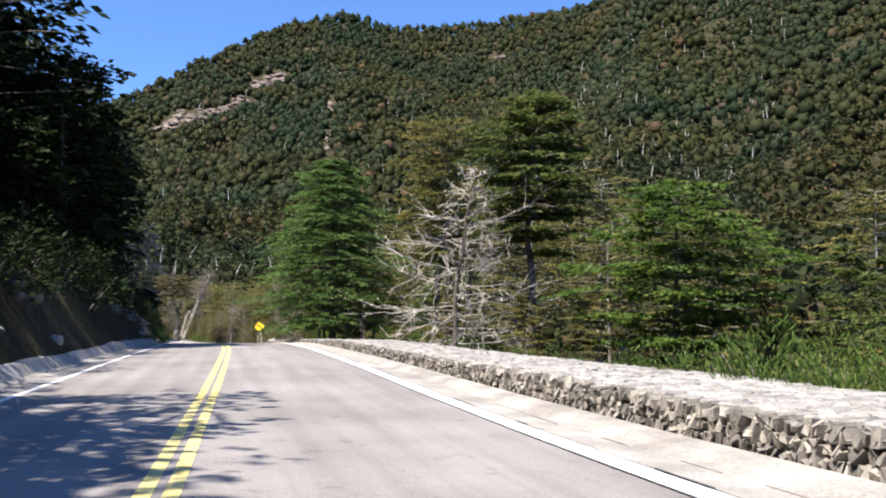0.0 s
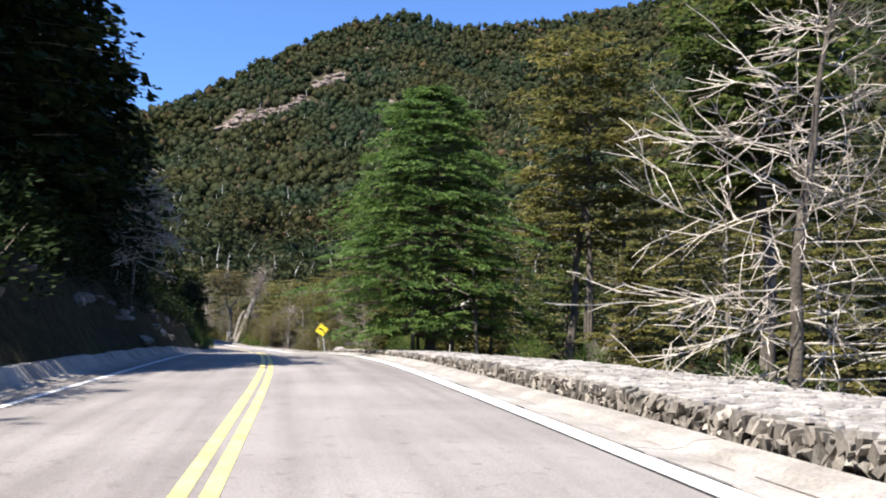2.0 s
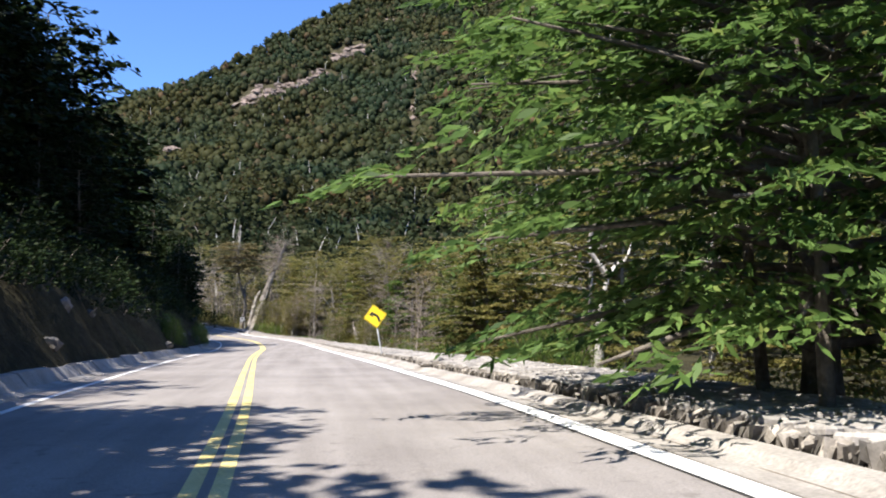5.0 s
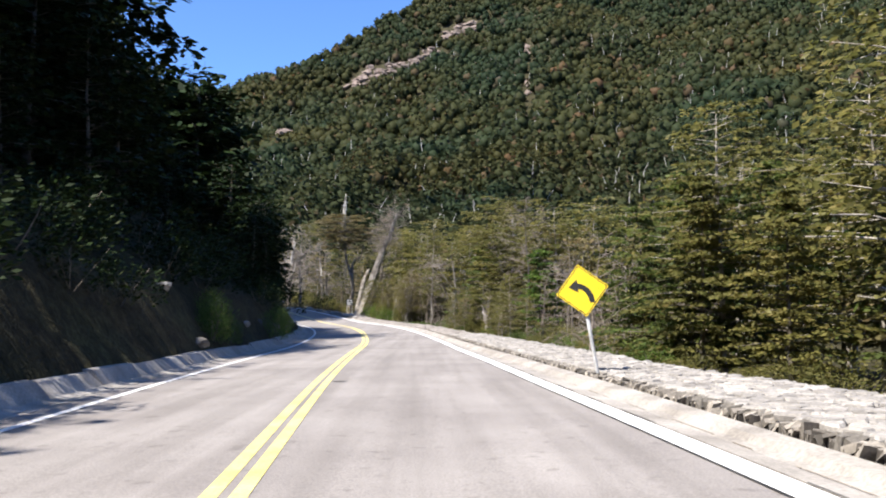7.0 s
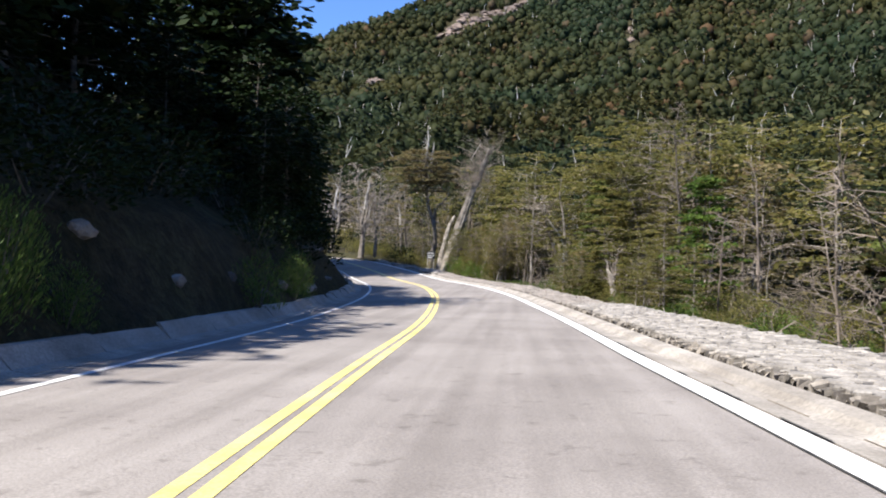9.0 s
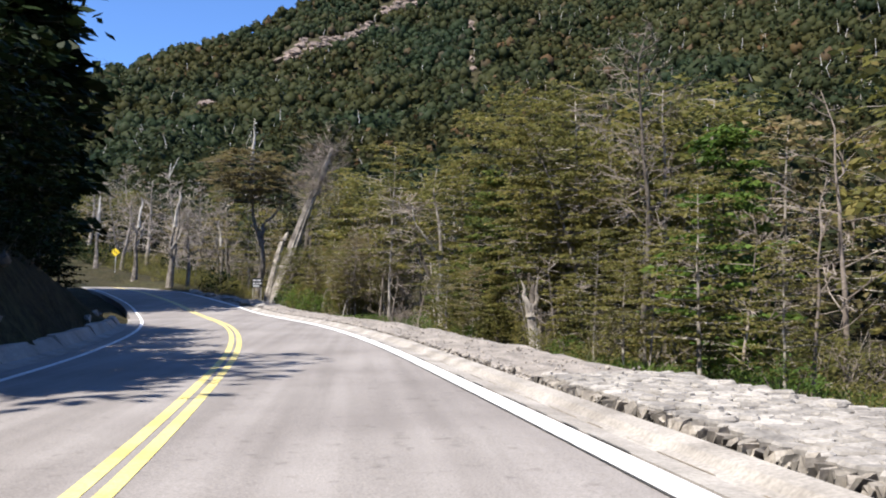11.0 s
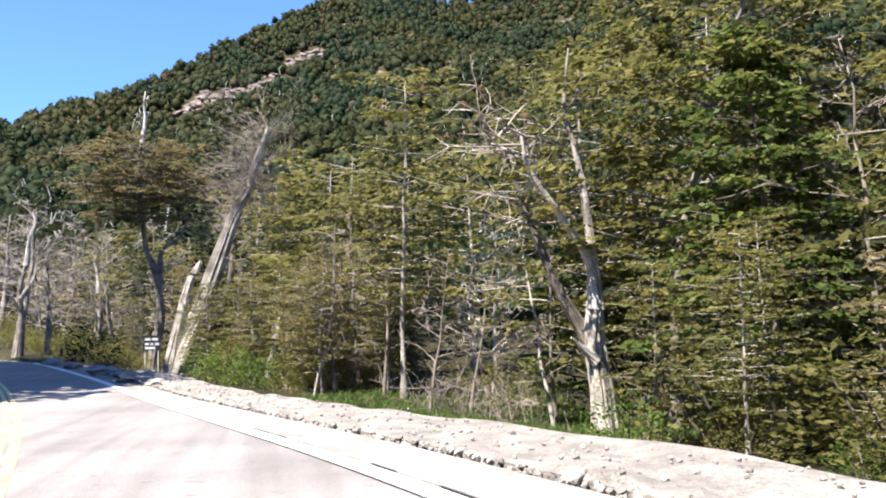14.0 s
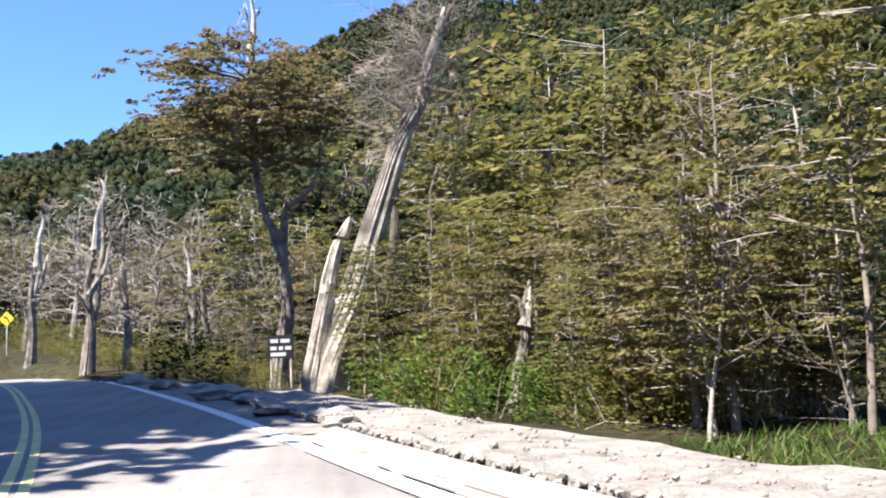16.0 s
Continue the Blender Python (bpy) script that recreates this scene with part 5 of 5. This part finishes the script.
tagged(seal, "thin dark tar joint beside the edge line", "joint", "", "structure")
y = 2.0
cracks = tagged(new("gutter_cracks"), "dark cracks and joints in the gutter concrete", "crack", "", "structure")
while y < WALL_END:
    l = r.uniform(0.3, 1.4)
    ys = np.linspace(y, y + l, 4)
    o = edge(ys) + 0.315 + (front(ys) - edge(ys) - 0.355) * 0.44 + r.normal(0, 0.012)
    part("crack", strip("crack", ys, [(o, -0.0175), (o + r.uniform(0.006, 0.015), -0.0165)], EARTH), cracks)
    if r.random() < 0.6:
        part("crack", strip("crack", ys + 0.8, [(edge(ys + 0.8) + 0.284, 0.0165), (edge(ys + 0.8) + 0.302 + r.uniform(0, 0.012), 0.0165)], DARK), cracks)
    y += l + r.uniform(0.2, 1.2)

# left verge and sloped bank lining
verge = tagged(new("verge", strip("verge", np.arange(-60, 150, 1.0), [(-3.5, -0.3), (-3.5, 0.006), (-3.62, 0.004), (-3.62, -0.3)], CONCRETE)), "narrow concrete strip beside the road", "verge", "", "structure")
lining = tagged(new("bank_lining"), "sloped pale concrete lining at the foot of the bank", "lining", "", "structure")
y = -40.0
while y < 141:
    l = 2.6
    ys = np.array([y, y + l / 2, y + l]) + (0.02, 0, -0.02)
    t = r.normal(0, 0.02)
    part("lining_panel", strip("lining_panel", ys, [(-3.62, -0.3), (-3.62, 0.01), (-3.85, 0.05), (-4.08 + t, 0.30 + t), (-4.26 + t, 0.32 + t), (-4.26 + t, -0.3)], CONCRETE, True), lining)
    y += l

for i in range(46):
    y = r.uniform(4, 140)
    x = float(centre(y)) - r.uniform(4.3, 5.4)
    ob = new("bank_stone", rock_mesh(200 + i, (r.uniform(0.10, 0.3), r.uniform(0.12, 0.34), r.uniform(0.08, 0.2)), STONE_ONE, 2, 0.25))
    ob.matrix_basis = pose(x, y, float(height_at(x, y)) + 0.03, 0, 0, r.uniform(0, 360))
    tagged(ob, "rough stone lying on the earth bank", "stone", "stones on the bank")
for i, (o, y, s) in enumerate(((4.6, 161.6, 0.8), (4.3, 164.8, 1.1), (5.1, 163.4, 0.7), (4.7, 168.0, 1.0), (4.3, 170.2, 1.3), (5.0, 174.5, 0.9), (4.2, 176.6, 1.2), (4.1, 181.0, 1.3), (4.8, 186.0, 0.9), (4.5, 193.0, 1.2), (5.6, 166.5, 0.6), (4.9, 172.0, 0.6))):
    p = on_road(y, o)
    ob = new("boulder", rock_mesh(300 + i, (s * 0.55, s * 0.36, s * 0.16), SLAB_ONE, 2, 0.3))
    ob.matrix_basis = pose(p[0], p[1], float(p[2]) + s * 0.12 - 0.05, 0, 6, r.uniform(0, 360))
    tagged(ob, "pale broken stone block beside the road", "boulder", "blocks at the roadside")
shoulder = new("shoulder", strip("shoulder", np.arange(161.05, 214, 1.0), [(edge(np.arange(161.05, 214, 1.0)) + 0.31, -0.3), (edge(np.arange(161.05, 214, 1.0)) + 0.31, -0.006), (4.6, -0.012), (5.6, -0.02), (6.6, -0.3)], GRAVEL))
tagged(shoulder, "strip of pale loose gravel beside the asphalt", "shoulder", "", "structure")
p = on_road(69.0, 4.62)
ob = new("boulder", rock_mesh(320, (0.30, 0.52, 0.17), SLAB_ONE, 3, 0.12))
ob.matrix_basis = pose(p[0], p[1], float(p[2]) + 0.2, 0, 0, 10)
tagged(ob, "pale squared block fallen from the stone wall", "boulder", "blocks at the roadside")

spot_v = [(0.15 * math.cos(a) * (1 + 0.15 * math.sin(3 * a)), 0.11 * math.sin(a), 0) for a in np.arange(14) * 6.283 / 14]
p = on_road(82.3, 0.37, 0.024)
patch = new("tar_patch", mesh_from("tar_patch", spot_v, [tuple(range(14))], DARK))
patch.matrix_basis = pose(*p)
tagged(patch, "small dark tar patch on the road", "patch", "", "structure")


# ---- signs ----
def flat_plate(points, depth, mat, name):
    n = len(points)
    v = [(x, 0.0, z) for x, z in points] + [(x, depth, z) for x, z in points]
    f = [tuple(range(n)), tuple(reversed(range(n, 2 * n)))] + [(i, n + i, n + (i + 1) % n, (i + 1) % n) for i in range(n)]
    return mesh_from(name, v, f, mat)


def diamond(s, round_by=0.05):
    pts = []
    for q in range(4):
        a = radians(90 * q)
        for d in (-1, -0.4, 0.4, 1):
            r0 = s - round_by * (abs(d) > 0.5) - 0.012 * (abs(d) < 0.5)
            x, z = r0 * math.cos(a), r0 * math.sin(a)
            pts.append((x - d * round_by * math.sin(a), z + d * round_by * math.cos(a)))
    return pts


def curve_sign(m, label, size=0.53, post=1.35):
    """A diamond warning plate on a steel post; the origin is the foot of the post."""
    ob = thing("road_sign", label, "road sign", m)
    b = Build(7)
    b.tube([(0, 0.05, -0.3), (0, 0.05, post * 0.5), (0, 0.05, post + size * 0.6)], [0.035, 0.035, 0.035], 8)
    part("post", b.mesh("post", STEEL, True), ob, "grey steel post")
    plate = part("plate", flat_plate(diamond(size), 0.02, SIGN_YELLOW, "plate"), ob)
    plate.location = (0, -0.01, post + size * 0.62)
    arc = [radians(a) for a in range(-4, 83, 7)]
    k = size
    cx, cz = -0.30 * k, -0.46 * k
    inner = [(cx + 0.44 * k * math.cos(a), cz + 0.56 * k * math.sin(a)) for a in arc]
    outer = [(cx + 0.64 * k * math.cos(a), cz + 0.76 * k * math.sin(a)) for a in arc]
    tip = [(-0.20 * k, 0.44 * k), (-0.56 * k, 0.20 * k), (-0.20 * k, -0.06 * k)]
    shape = outer + tip + list(reversed(inner))
    arrow = part("arrow", flat_plate(shape, 0.004, SIGN_BLACK, "arrow"), plate, "black bent arrow")
    arrow.location = (0.06 * k, -0.005, 0)
    rim_o, rim_i = diamond(size * 0.95), diamond(size * 0.91)
    n = len(rim_o)
    rim = mesh_from("border", [(x, 0, z) for x, z in rim_o] + [(x, 0, z) for x, z in rim_i], [(i, (i + 1) % n, n + (i + 1) % n, n + i) for i in range(n)], SIGN_BLACK)
    part("border", rim, plate, "thin black border line").location = (0, -0.002, 0)
    return ob


foot = on_road(81.4, 4.97)
curve_sign(pose(foot[0], foot[1], float(foot[2]) + 0.13, 0, -10, -14), "yellow diamond sign with black bent arrow", 0.475, 1.2)
curve_sign(pose(-26.5, 209.0, float(height_at(-26.5, 209.0)), 0, 0, -10), "yellow diamond warning sign beside the far bend", 0.5, 2.0)

board = thing("notice_board", "dark board with rows of pale writing on two posts", "sign board", pose(-7.5, 178.6, float(height_at(-7.5, 178.6)), 0, 0, 8))
for x in (-0.32, 0.32):
    b = Build(8)
    b.tube([(x, 0.04, -0.3), (x, 0.04, 1.75)], [0.035, 0.035], 6)
    part("post", b.mesh("post", PALE_BARK), board)
panel = part("panel", flat_plate([(-0.42, 1.1), (0.42, 1.1), (0.42, 1.85), (-0.42, 1.85)], 0.03, SIGN_BLACK, "panel"), board)
for z, ws in ((1.66, (0.26, 0.3)), (1.42, (0.2, 0.14, 0.2)), (1.22, (0.5,))):
    x = -0.34
    for w in ws:
        part("writing_bar", flat_plate([(x, z - 0.06), (x + w, z - 0.06), (x + w, z + 0.06), (x, z + 0.06)], 0.003, WHITE, "writing_bar"), panel).location = (0, -0.005, 0)
        x += w + 0.07
